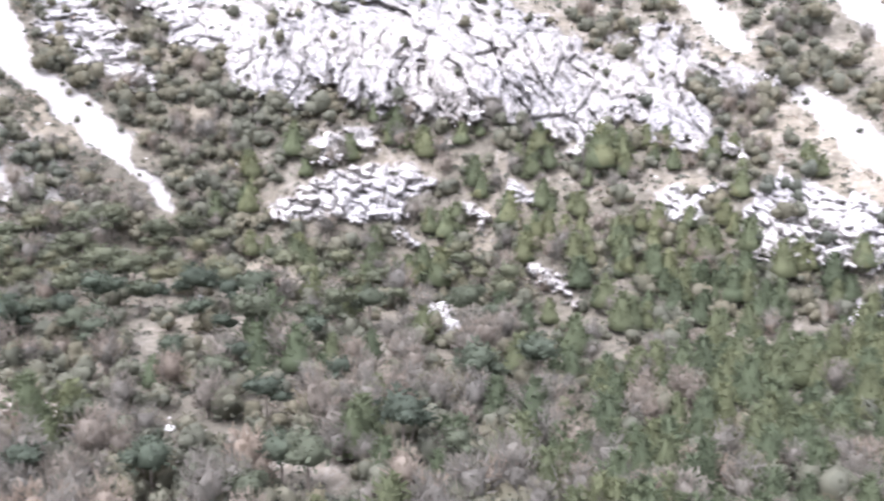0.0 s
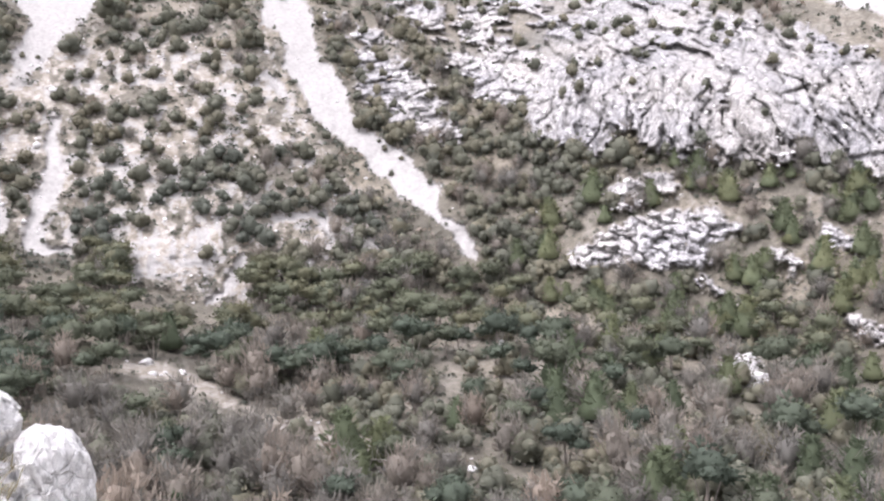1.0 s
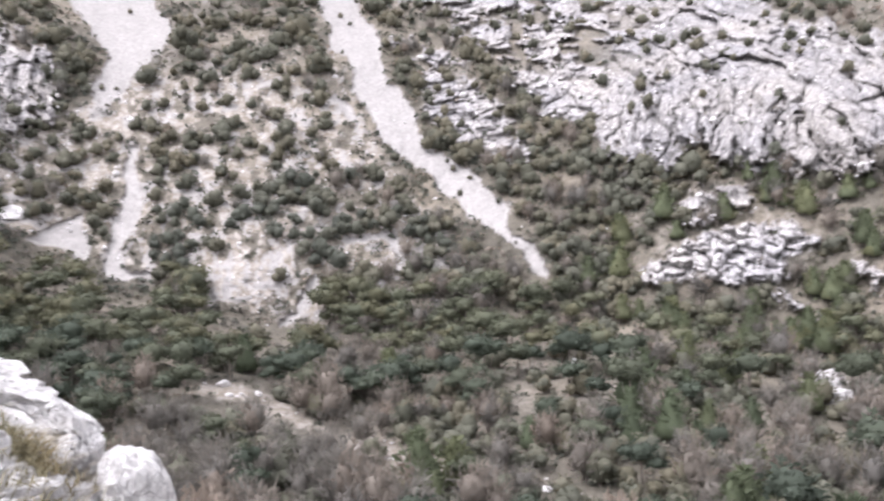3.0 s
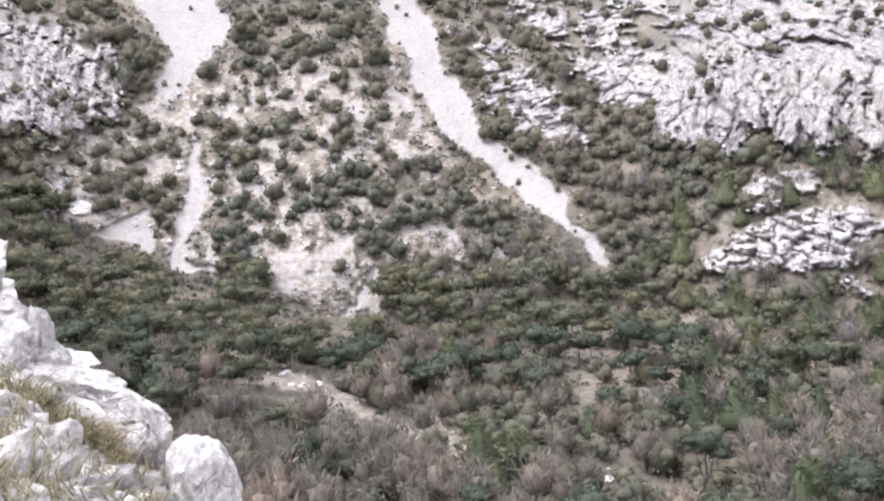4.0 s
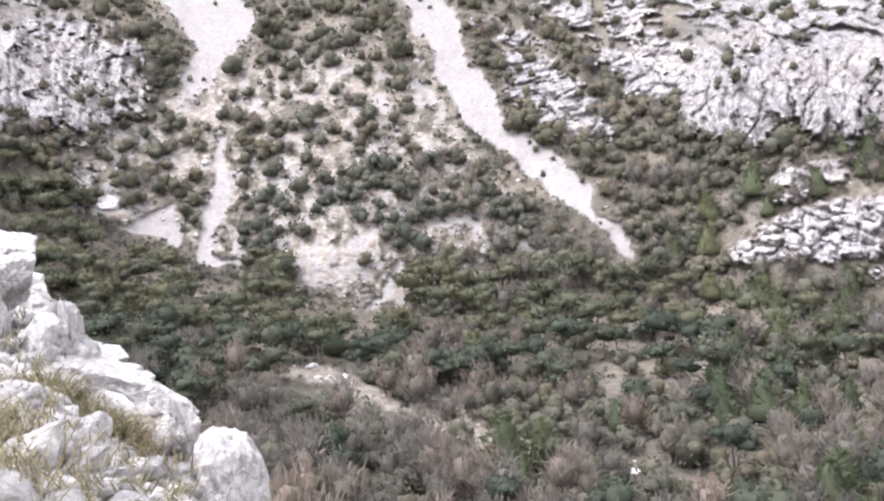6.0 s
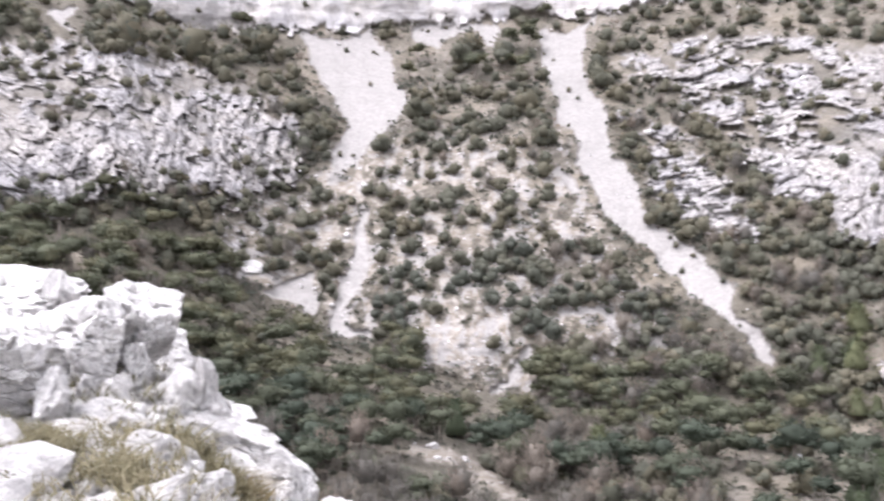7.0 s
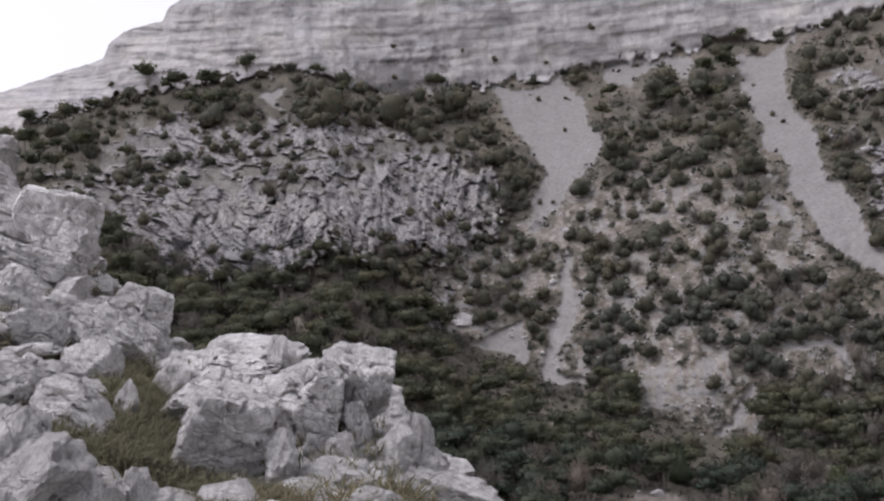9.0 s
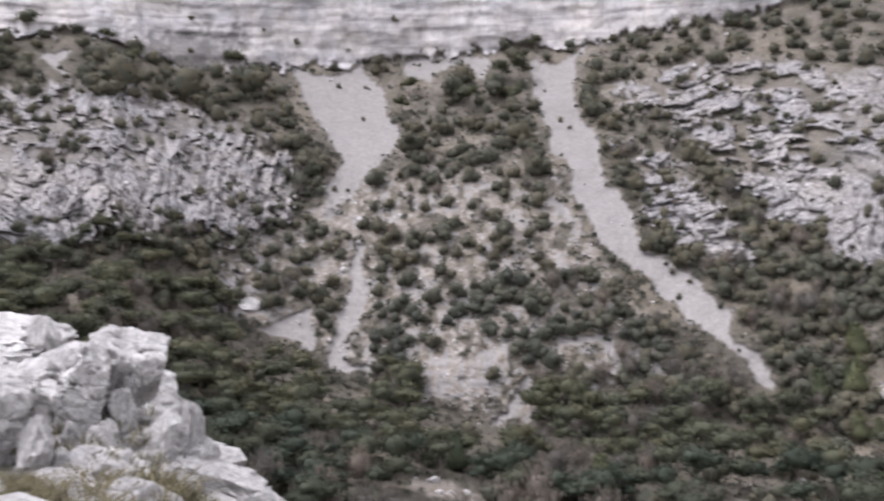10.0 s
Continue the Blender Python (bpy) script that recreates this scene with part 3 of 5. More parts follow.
def relief():
    """How far the ground stands out towards the spur, in metres."""
    b, e = BEARING, RISE
    out = 9 * np.exp(-((b + 4.5) / 7.5) ** 2) * smooth(-19, 1, e) * (1 - smooth(6, 13, e))
    out += 11 * np.exp(-((b + 29) / 13) ** 4) * np.exp(-((e - 5.0) / 5.5) ** 2)
    out += 16 * np.exp(-((b - 26) / 11) ** 4) * np.exp(-((e - 2.5) / 6.0) ** 2)
    out += 3 * np.exp(-((b - 23) / 5) ** 4) * np.exp(-((e + 5.6) / 3.0) ** 2)
    out += 7 * np.exp(-((b - 51) / 5.5) ** 4) * np.exp(-((e + 8) / 3.0) ** 2)
    out += 5.0 * (layers(X * 0.05, Y * 0.05, 41, 3) - 0.5) + 1.6 * (layers(X * 0.3, Y * 0.3, 43, 4) - 0.5)
    out -= 0.5 * SCREE
    # beds of the high cliff: level ledges, broken by upright clefts
    level = Y + 1.2 * layers(X * 0.06, Y * 0.06, 51, 3) + 0.03 * X
    ledge = layers(X * 0.05, level * 0.5, 53, 3, True) * 1.5 + layers(X * 0.12, level * 1.1, 57, 3) * 0.7 + layers(X * 0.12, Y * 0.12, 58, 4) * 3.0
    cleft = layers(X * 0.32, Y * 0.05, 59, 3, True) ** 3 * -0.9
    # slabs and flutes of the crags: each crag has its own grain, its slabs stepped and tilted, with dark seams between them
    crag, grooves, own2 = np.zeros(b.shape), np.zeros(b.shape), layers(X * 0.4, Y * 0.13, 71, 2)
    up, east = smooth(2.2, 3.6, e), smooth(26.5, 30.5, b)
    low, west = 1 - smooth(-4.6, -3.6, e), 1 - smooth(-12, -4, b)
    banded = smooth(0, 3, b) * (1 - smooth(14, 17, b))
    face = (1 - banded) * (1 - west) * (1 - low)
    bent = 1 - smooth(-33, -27, b)
    for weight, turn, seed, wide, tall, rib, chips in (
            (face * (1 - up) * (1 - east), 4, 101, 4.2, 13.0, 4.0, 0.6), (face * (1 - up) * east, 24, 131, 3.6, 11.0, 3.8, 0.8), (face * up, 62, 161, 3.0, 10.0, 3.0, 1.0),
            (banded * (1 - low), -78, 191, 2.6, 8.0, 2.6, 1.0), (west * bent, 38, 221, 3.2, 14.0, 3.2, 1.0), (west * (1 - bent), -6, 251, 2.8, 8.0, 3.2, 1.2), (low * (1 - west), 70, 281, 2.6, 4.4, 1.8, 1.0)):
        on = (weight > 0.01) & (ROCK > 0.01) & (CLIFF < 0.99)
        if on.any():
            h, dark = slabs(X[on], Y[on], turn, seed, wide, tall, rib, chips)
            crag[on] += weight[on] * h
            grooves[on] += weight[on] * dark * (1 - 0.5 * low[on])
    bend = 0.12 * (layers(X * 0.9, Y * 0.9, 77, 2) - 0.5)
    cracks = smooth(0.36, 0.6, layers(X * 0.35, Y * 0.35, 78, 2)) * smooth(-0.055, 0.0, np.maximum.reduce([along([(x, y, 0.02) for x, y in line], b + bend, e + bend) for line in DOME_CRACKS]))
    crag -= 2.6 * cracks
    # one patch of the cliff is made darker, with an uneven edge
    blotch = smooth(-0.8, 1.0, inside(CLIFF_DARK_PATCH, b, e) + 3 * WOBBLE)
    SEAM[:] = np.clip(0.85 * cracks + grooves, 0, 0.85) * (1 - CLIFF) + 0.75 * CLIFF * blotch
    SEAM[:] += CLIFF * smooth(0.74, 0.9, layers(X * 0.07, level * 0.8, 53, 3, True)) * 0.4
    out += np.where(CLIFF > 0.5, ledge + cleft + 0.5 * own2, crag * ROCK)
    out += (1 - ROCK) * (1 - SCREE) * 1.0 * layers(X * 0.8, Y * 0.8, 79, 3)
    return out * FRONT


RANGE = np.maximum(RANGE - relief(), 1.0 * (RANGE > 0))
SHEET = np.stack([RANGE * np.sin(np.radians(BEARING)), RANGE * np.cos(np.radians(BEARING)), EYE.z + RANGE * np.tan(np.radians(RISE))], -1)


def grid_mesh(name, points, mats, attributes=()):
    rows, cols = points.shape[:2]
    i = np.arange(rows * cols).reshape(rows, cols)
    quads = np.stack([i[:-1, :-1], i[:-1, 1:], i[1:, 1:], i[1:, :-1]], -1).reshape(-1, 4)
    me = mesh_from(name, points.reshape(-1, 3), quads, mats)
    for key, values in attributes:
        me.attributes.new(key, "FLOAT", "POINT").data.foreach_set("value", values.astype(np.float32).ravel())
    me.polygons.foreach_set("use_smooth", np.ones(len(quads), bool))
    return me


def mesh_from(name, points, faces, mats):
    """A mesh from arrays of points and of faces with the same number of corners."""
    me = bpy.data.meshes.new(name)
    n, k = faces.shape
    me.vertices.add(len(points)), me.loops.add(n * k), me.polygons.add(n)
    me.vertices.foreach_set("co", np.ascontiguousarray(points, np.float32).ravel())
    me.loops.foreach_set("vertex_index", np.ascontiguousarray(faces, np.int32).ravel())
    me.polygons.foreach_set("loop_start", np.arange(0, n * k, k, dtype=np.int32))
    for m in mats:
        me.materials.append(m)
    me.update(calc_edges=True)
    return me


ground = new("ground", grid_mesh("ground", SHEET, [MOUNTAIN], (("scree", np.maximum(SCREE, CRUMBS)), ("rock", ROCK), ("soil", SOIL), ("seam", SEAM), ("tone", TONE), ("cliff", CLIFF))))
tagged(ground, "limestone mountainside with pale scree lanes, crags, cliff and valley floor", "mountain", kind="structure")


# ---- the spur underfoot ----
# bearing; rise and range of its crest as seen from the lookout
CREST = np.array([(-180, -8, 30), (-120, -2, 30), (-80, 12, 30), (-60.2, 12.8, 28), (-46.2, 9.5, 25), (-43.2, 6.9, 22), (-39.3, 3.3, 19), (-36, -1.9, 16), (-30.5, -3.7, 14), (-25.5, -4.4, 13), (-23.1, -6.3, 12.8), (-20.7, -9.6, 12.5), (-17.8, -12.7, 12), (-15.9, -15.5, 11.8), (-13, -19, 11.4), (-11.2, -24.1, 9), (-7.5, -32.2, 6), (10, -38, 4), (60, -38, 4), (120, -25, 8), (180, -8, 30)], float)


def spur_height(r, b):
    """Height of the spur at a range and bearing: up or down to the crest, then a steep fall."""
    ec, rc = np.interp(b, CREST[:, 0], CREST[:, 1]), np.interp(b, CREST[:, 0], CREST[:, 2])
    zc = EYE.z + rc * np.tan(np.radians(ec))
    t = np.clip(r / rc, 0, 1)
    up = zc * np.where(zc > 0, t ** 1.6, t ** 1.3)
    over = np.maximum(r - rc, 0)
    return up - np.where(over > 0, 1.15 * over + 0.02 * over ** 2, 0)


def spur_point(b, r):
    z = float(spur_height(np.array([r]), np.array([b]))[0])
    return Vector((r * math.sin(radians(b)), r * math.cos(radians(b)), z))


# strips of turf between the rocks: x, y, half-width
TURF_STRIPS = [
    [(-6.6, 6.3, 0.32), (-5.9, 6.1, 0.32), (-5.2, 5.8, 0.32), (-4.8, 5.8, 0.43), (-5.2, 6.9, 0.37)],
    [(-4.8, 6.3, 0.37), (-4.0, 5.8, 0.32), (-3.4, 5.6, 0.32)],
    [(-5.2, 7.4, 0.65), (-7.4, 9.9, 0.49), (-6.0, 7.5, 0.32), (-5.0, 6.4, 0.37)],
    [(-2.7, 5.5, 0.22), (-2.4, 5.1, 0.16), (-2.1, 4.6, 0.11)],
    [(-2.9, 6.9, 0.16), (-2.8, 7.3, 0.27), (-2.5, 6.9, 0.27)]]


def turf_at(x, y):
    """How far inside a strip of turf a place lies, in metres; negative outside."""
    return np.maximum.reduce([along(k, x, y) for k in TURF_STRIPS]) + 0.5 * (layers(x * 1.1, y * 1.1, 95, 3) - 0.5) - 0.10


def build_spur():
    b = np.concatenate([np.arange(-180, -50, 5.0), np.arange(-50, -5, 0.25), np.arange(-5, 180.1, 5.0)])
    r = np.concatenate([np.linspace(0.0, 3, 8), np.linspace(3.2, 26, 120), np.linspace(27, 60, 14)])
    R, B = np.meshgrid(r, b, indexing="ij")
    Z = spur_height(R, B)
    x, y = R * np.sin(np.radians(B)), R * np.cos(np.radians(B))
    Z += (layers(x * 0.8, y * 0.8, 91, 4) - 0.5) * 0.35 * smooth(2, 5, R) + (layers(x * 3, y * 3, 93, 3) - 0.5) * 0.15
    turf = smooth(-0.2, 0.1, turf_at(x, y))
    Z -= 0.24 * (1 - turf) * smooth(3.5, 5, R)
    Z = np.maximum(Z, -47)
    me = grid_mesh("ground_spur", np.stack([x, y, Z], -1), [RIDGE], [("turf", turf)])
    return tagged(new("ground_spur", me), "rocky limestone spur with dry tufted turf above the valley", "ground", kind="structure")


build_spur()


# ---- trees and scrub ----
def part(name, me, parent, label=""):
    ob = new(name, me)
    ob.parent = parent
    return tagged(ob, label)


def ball(rings=5, sides=8):
    """A round body of triangles of radius one."""
    pts, tris = [(0, 0, 1)], []
    for k in range(1, rings):
        a = math.pi * k / rings
        for s in range(sides):
            t = 2 * math.pi * (s + 0.5 * (k % 2)) / sides
            pts.append((math.sin(a) * math.cos(t), math.sin(a) * math.sin(t), math.cos(a)))
    pts.append((0, 0, -1))
    last = len(pts) - 1
    for s in range(sides):
        n = (s + 1) % sides
        tris.append((0, 1 + s, 1 + n))
        for k in range(rings - 2):
            p, q = 1 + k * sides, 1 + (k + 1) * sides
            tris += [(p + s, q + s, q + n), (p + s, q + n, p + n)]
        tris.append((last, last - sides + n, last - sides + s))
    return np.array(pts, float), np.array(tris)


def joined(pieces):
    points, faces, start = [], [], 0
    for p, f in pieces:
        points.append(p), faces.append(f + start)
        start += len(p)
    return np.concatenate(points), np.concatenate(faces)


def sprays(rng, centres, normals, size, spread=0.7):
    """Leafy sprays: small bent quads of two triangles, roughly facing outward."""
    n = len(centres)
    nrm = normals + rng.normal(0, spread, (n, 3))
    nrm /= np.linalg.norm(nrm, axis=1, keepdims=True)
    u = np.cross(nrm, rng.normal(0, 1, (n, 3)))
    u /= np.linalg.norm(u, axis=1, keepdims=True)
    v = np.cross(nrm, u)
    s = size * rng.uniform(0.55, 1.3, (n, 1))
    w = s * rng.uniform(0.5, 0.9, (n, 1))
    pts = np.stack([centres - u * s, centres - v * w + nrm * s * 0.2, centres + u * s, centres + v * w - nrm * s * 0.25], 1).reshape(-1, 3)
    k = np.arange(n)[:, None] * 4
    return pts, np.concatenate([k + [[0, 1, 2]], k + [[0, 2, 3]]])


def tufts(rng, centres, ways, length, width, stray=0.35):
    """Narrow tapering sprays that point outward, so that the outline is fuzzy."""
    n = len(centres)
    d = ways / np.linalg.norm(ways, axis=1, keepdims=True) + rng.normal(0, stray, (n, 3))
    d /= np.linalg.norm(d, axis=1, keepdims=True)
    u = np.cross(d, rng.normal(0, 1, (n, 3)))
    u /= np.linalg.norm(u, axis=1, keepdims=True) + 1e-9
    s = length * rng.uniform(0.6, 1.4, (n, 1))
    w = width * rng.uniform(0.6, 1.4, (n, 1))
    foot, tip = centres - d * s * 0.5, centres + d * s * 0.5
    pts = np.stack([foot - u * w, foot + u * w, tip + u * w * 0.45, tip - u * w * 0.45], 1).reshape(-1, 3)
    k = np.arange(n)[:, None] * 4
    return pts, np.concatenate([k + [[0, 1, 2]], k + [[0, 2, 3]]])


def sticks(rng, starts, ends, width, tip=0.3):
    """Tapering three-sided limbs."""
    n = len(starts)
    d = ends - starts
    u = np.cross(d, rng.normal(0, 1, (n, 3)))
    u /= np.linalg.norm(u, axis=1, keepdims=True) + 1e-9
    v = np.cross(d, u)
    v /= np.linalg.norm(v, axis=1, keepdims=True) + 1e-9
    w = np.broadcast_to(np.asarray(width, float).reshape(-1, 1), (n, 1))
    ring = [(math.cos(a), math.sin(a)) for a in (0, 2.094, 4.189)]
    pts = np.stack([starts + (u * c + v * s) * w for c, s in ring] + [ends + (u * c + v * s) * w * tip for c, s in ring], 1).reshape(-1, 3)
    k = np.arange(n)[:, None] * 6
    return pts, np.concatenate([k + [[i, (i + 1) % 3, 3 + (i + 1) % 3]] for i in range(3)] + [k + [[i, 3 + (i + 1) % 3, 3 + i]] for i in range(3)])


def facings(rng, n, low=-0.5):
    v = rng.normal(0, 1, (n * 3, 3))
    v /= np.linalg.norm(v, axis=1, keepdims=True)
    return v[v[:, 2] > low][:n]


def lump(rng, centre, size, leaves, leaf, low=-0.5):
    """One leafy lump: a dark core with sprays over it."""
    pts, tris = ball(4, 6)
    core = pts * (0.74 + 0.16 * rng.random((len(pts), 1))) * size + centre
    d = facings(rng, leaves, low)
    where = d * rng.uniform(0.72, 1.06, (len(d), 1)) * size + centre
    return [(core, tris), sprays(rng, where, d / size * np.max(size), leaf)]


def leafy_crown(rng, centre, wide, flat, sprays_wanted, leaf):
    """One uneven crown: a dark core that bulges towards some sides, with sprays over it."""
    knobs = facings(rng, 7, -0.3)
    swell = rng.uniform(0.5, 1.0, 7)

    def reach(d):
        near = np.clip(d @ knobs.T, 0, 1) ** 5 * swell
        return wide * (0.72 + 0.32 * near.max(1, keepdims=True) + 0.06 * rng.normal(0, 1, (len(d), 1)))

    pts, tris = ball(5, 8)
    core = pts * reach(pts) * 0.69 * flat + centre
    d = facings(rng, sprays_wanted, -0.55)
    where = d * reach(d) * rng.uniform(0.70, 1.06, (len(d), 1)) * flat + centre
    half = len(d) // 3
    return [(core, tris), sprays(rng, where[:half], d[:half], leaf, 0.7), tufts(rng, where[half:], d[half:] + [0, 0, 0.35], leaf * 1.35, leaf * 0.46)]


def oak_shape(rng):
    """Round evergreen oak, one metre wide: uneven crown and short trunk."""
    body = leafy_crown(rng, [0, 0, 0.36], 0.5, np.array([1.0, rng.uniform(0.8, 1.1), rng.uniform(0.85, 1.3)]), 62, 0.068)
    for k in range(2):
        a = rng.uniform(0, 6.28)
        body += lump(rng, [0.3 * math.cos(a), 0.3 * math.sin(a), rng.uniform(0.2, 0.5)], rng.uniform(0.2, 0.3) * np.array([1.0, 1.0, 0.95]), 15, 0.068)
    limbs = np.array([[0, 0, -0.15]] * 3), np.array([[0.0, 0.02, 0.4], [0.16, 0.05, 0.36], [-0.13, -0.1, 0.36]])
    return [joined(body)], [sticks(rng, *limbs, [0.05, 0.03, 0.03])]


def young_pine_shape(rng):
    """Pointed young pine, one metre high: whorls of upturned sprays round a stem."""
    pts, tris = ball(5, 7)
    core = pts.copy()
    core[:, 2] = (core[:, 2] + 1) * 0.47 + 0.03
    core[:, :2] *= 0.40 * np.clip(1.02 - core[:, 2:3], 0.02, 1) ** 0.8 * rng.uniform(0.75, 1.2, (len(core), 1)) / np.maximum(0.35, np.hypot(pts[:, :1], pts[:, 1:2]))
    n = 220
    h = rng.uniform(0.05, 1.0, n) ** 0.85
    a = rng.uniform(0, 6.28, n)
    lobes = 1 + 0.45 * np.sin(a * 3 + rng.uniform(0, 6)) * np.sin(h * 17 + rng.uniform(0, 6))
    r = (0.50 * (1.06 - h) ** 0.7 + 0.01) * rng.uniform(0.5, 1.15, n) * lobes
    d = np.stack([np.cos(a), np.sin(a), np.full(n, 0.75)], 1)
    where = np.stack([r * np.cos(a), r * np.sin(a), h], 1)
    return [joined([(core, tris), tufts(rng, where, d, 0.12, 0.022, 0.3)])], [sticks(rng, np.array([[0, 0, -0.12]]), np.array([[0, 0, 0.95]]), [0.025])]


def old_pine_shape(rng):
    """Broad dark pine, one metre high: a spreading uneven crown on a bare trunk."""
    body = leafy_crown(rng, [0, 0, 0.62], 0.42, np.array([1.0, 1.0, rng.uniform(0.55, 0.8)]), 120, 0.046)
    for k in range(2):
        a = rng.uniform(0, 6.28)
        body += leafy_crown(rng, [0.26 * math.cos(a), 0.26 * math.sin(a), rng.uniform(0.42, 0.72)], 0.24, np.array([1.0, 1.0, 0.6]), 50, 0.044)
    stem = np.array([[0, 0, -0.15]] * 3), np.array([[0.02, 0.0, 0.8], [0.2, 0.1, 0.6], [-0.18, -0.08, 0.6]])
    return [joined(body)], [sticks(rng, *stem, [0.035, 0.015, 0.015])]


def bare_tree_shape(rng):
    """Leafless thicket tree, one metre high: stems, limbs and a haze of upright twigs."""
    a0, b0, w = [], [], []
    tips = []
    for k in range(6):
        a, r = rng.uniform(0, 6.28), rng.uniform(0.06, 0.26)
        foot = np.array([rng.uniform(-0.08, 0.08), rng.uniform(-0.08, 0.08), -0.1])
        knee = np.array([r * math.cos(a), r * math.sin(a), rng.uniform(0.35, 0.55)])
        a0.append(foot), b0.append(knee), w.append(0.02)
        for q in range(3):
            end = knee + np.array([rng.normal(0, 0.13), rng.normal(0, 0.13), rng.uniform(0.15, 0.38)])
            a0.append(knee * 0.9), b0.append(end), w.append(0.010)
            tips.append(knee), tips.append(end)
    tips = np.array(tips)
    n = 160
    d = facings(rng, n, -0.8)
    n = len(d)
    out = rng.uniform(0.25, 1.0, (n, 1)) ** 0.5
    where = d * out * np.array([rng.uniform(0.30, 0.40), rng.uniform(0.30, 0.40), 0.46]) + [0, 0, 0.5]
    haze = tufts(rng, where, d * [0.6, 0.6, 0.3] + [0, 0, 0.6], 0.13, 0.016, 0.3)
    pts, tris = ball(4, 6)
    core = pts * rng.uniform(0.6, 1.0, (len(pts), 1)) * [0.25, 0.25, 0.34] + [0, 0, 0.46]
    near = tips[rng.integers(0, len(tips), 60)]
    twigs = tufts(rng, near + rng.normal(0, 0.06, (60, 3)), rng.normal(0, 0.4, (60, 3)) + [0, 0, 0.9], 0.2, 0.008, 0.2)
    return [joined([(core, tris), haze, twigs])], [sticks(rng, np.array(a0), np.array(b0), w)]


KINDS = {  # name: shape, leaf material, crown part, stem part
    "holm_oak": (oak_shape, OAK_LEAF, "crown", "trunk"),
    "young_pine": (young_pine_shape, PINE_LEAF, "crown", "trunk"),
    "dark_pine": (old_pine_shape, DARK_PINE_LEAF, "crown", "trunk"),
    "bare_tree": (bare_tree_shape, TWIG, "crown", "trunk"),
}
VARIANTS = 7


def make_variants():
    shapes, meshes = {}, {}
    for i, (kind, (shape, leaf, crown, stem)) in enumerate(KINDS.items()):
        rng = np.random.default_rng(100 + i)
        shapes[kind] = [shape(rng) for k in range(VARIANTS)]
        meshes[kind] = [(mesh_from(kind + "_" + crown, *c[0], [leaf]), mesh_from(kind + "_" + stem, *s[0], [BARK])) for c, s in shapes[kind]]
    return shapes, meshes


SHAPES, MESHES = make_variants()
FIRST_COL = int(np.argmin(np.abs(COLS + 47.5)))


def where_on_sheet(b, e):
    """Row and column of the mountain sheet nearest to a bearing and rise."""
    col = np.clip(FIRST_COL + np.rint((b + 47.5) / STEP).astype(int), 0, len(COLS) - 1)
    row = np.empty(len(b), int)
    for k in range(len(b)):
        row[k] = np.searchsorted(RISE[3:-5, col[k]], e[k]) + 3
    return np.clip(row, 3, RISE.shape[0] - 6), col


# large trees that stand out: kind, bearing, rise of the foot, size
LANDMARKS = [
    ("holm_oak", -5.1, 10.3, 10), ("holm_oak", 2.3, 8.7, 9), ("holm_oak", 5.9, -0.2, 7), ("holm_oak", 11.2, 1.4, 6), ("holm_oak", -15.2, 4.4, 7), ("holm_oak", -14.2, 5.2, 7), ("holm_oak", -10.5, 4.4, 7),
    ("young_pine", 3.6, -20.8, 8), ("young_pine", 6.0, -20.2, 6), ("holm_oak", 20.9, -2.5, 8), ("young_pine", 14.6, -8.6, 5.5), ("holm_oak", 48.8, 2.6, 10), ("holm_oak", 33.4, -14, 5.5), ("young_pine", 37.5, -5.4, 9.5), ("young_pine", 32.2, -9, 7),
    ("young_pine", 28.1, -12.8, 7.5), ("young_pine", 24, -12.2, 6.5), ("holm_oak", 22.6, -10.5, 5), ("holm_oak", -5.7, 9.4, 11), ("holm_oak", -3.2, 9.5, 11), ("holm_oak", -8.6, 6.3, 9.5),
    ("holm_oak", 2.4, 8.1, 9), ("holm_oak", -1.6, 6.7, 9), ("holm_oak", -25.1, 10.3, 13), ("holm_oak", -21.4, 9.7, 13), ("holm_oak", -17.9, 10, 12), ("holm_oak", -36.9, 1.7, 9),
    ("holm_oak", -0.9, 4.6, 8.5), ("holm_oak", -32.1, 10.4, 9), ("holm_oak", -39.5, 9.6, 10), ("dark_pine", 1.4, -15.6, 8), ("dark_pine", 2.2, -15.5, 8.5)]


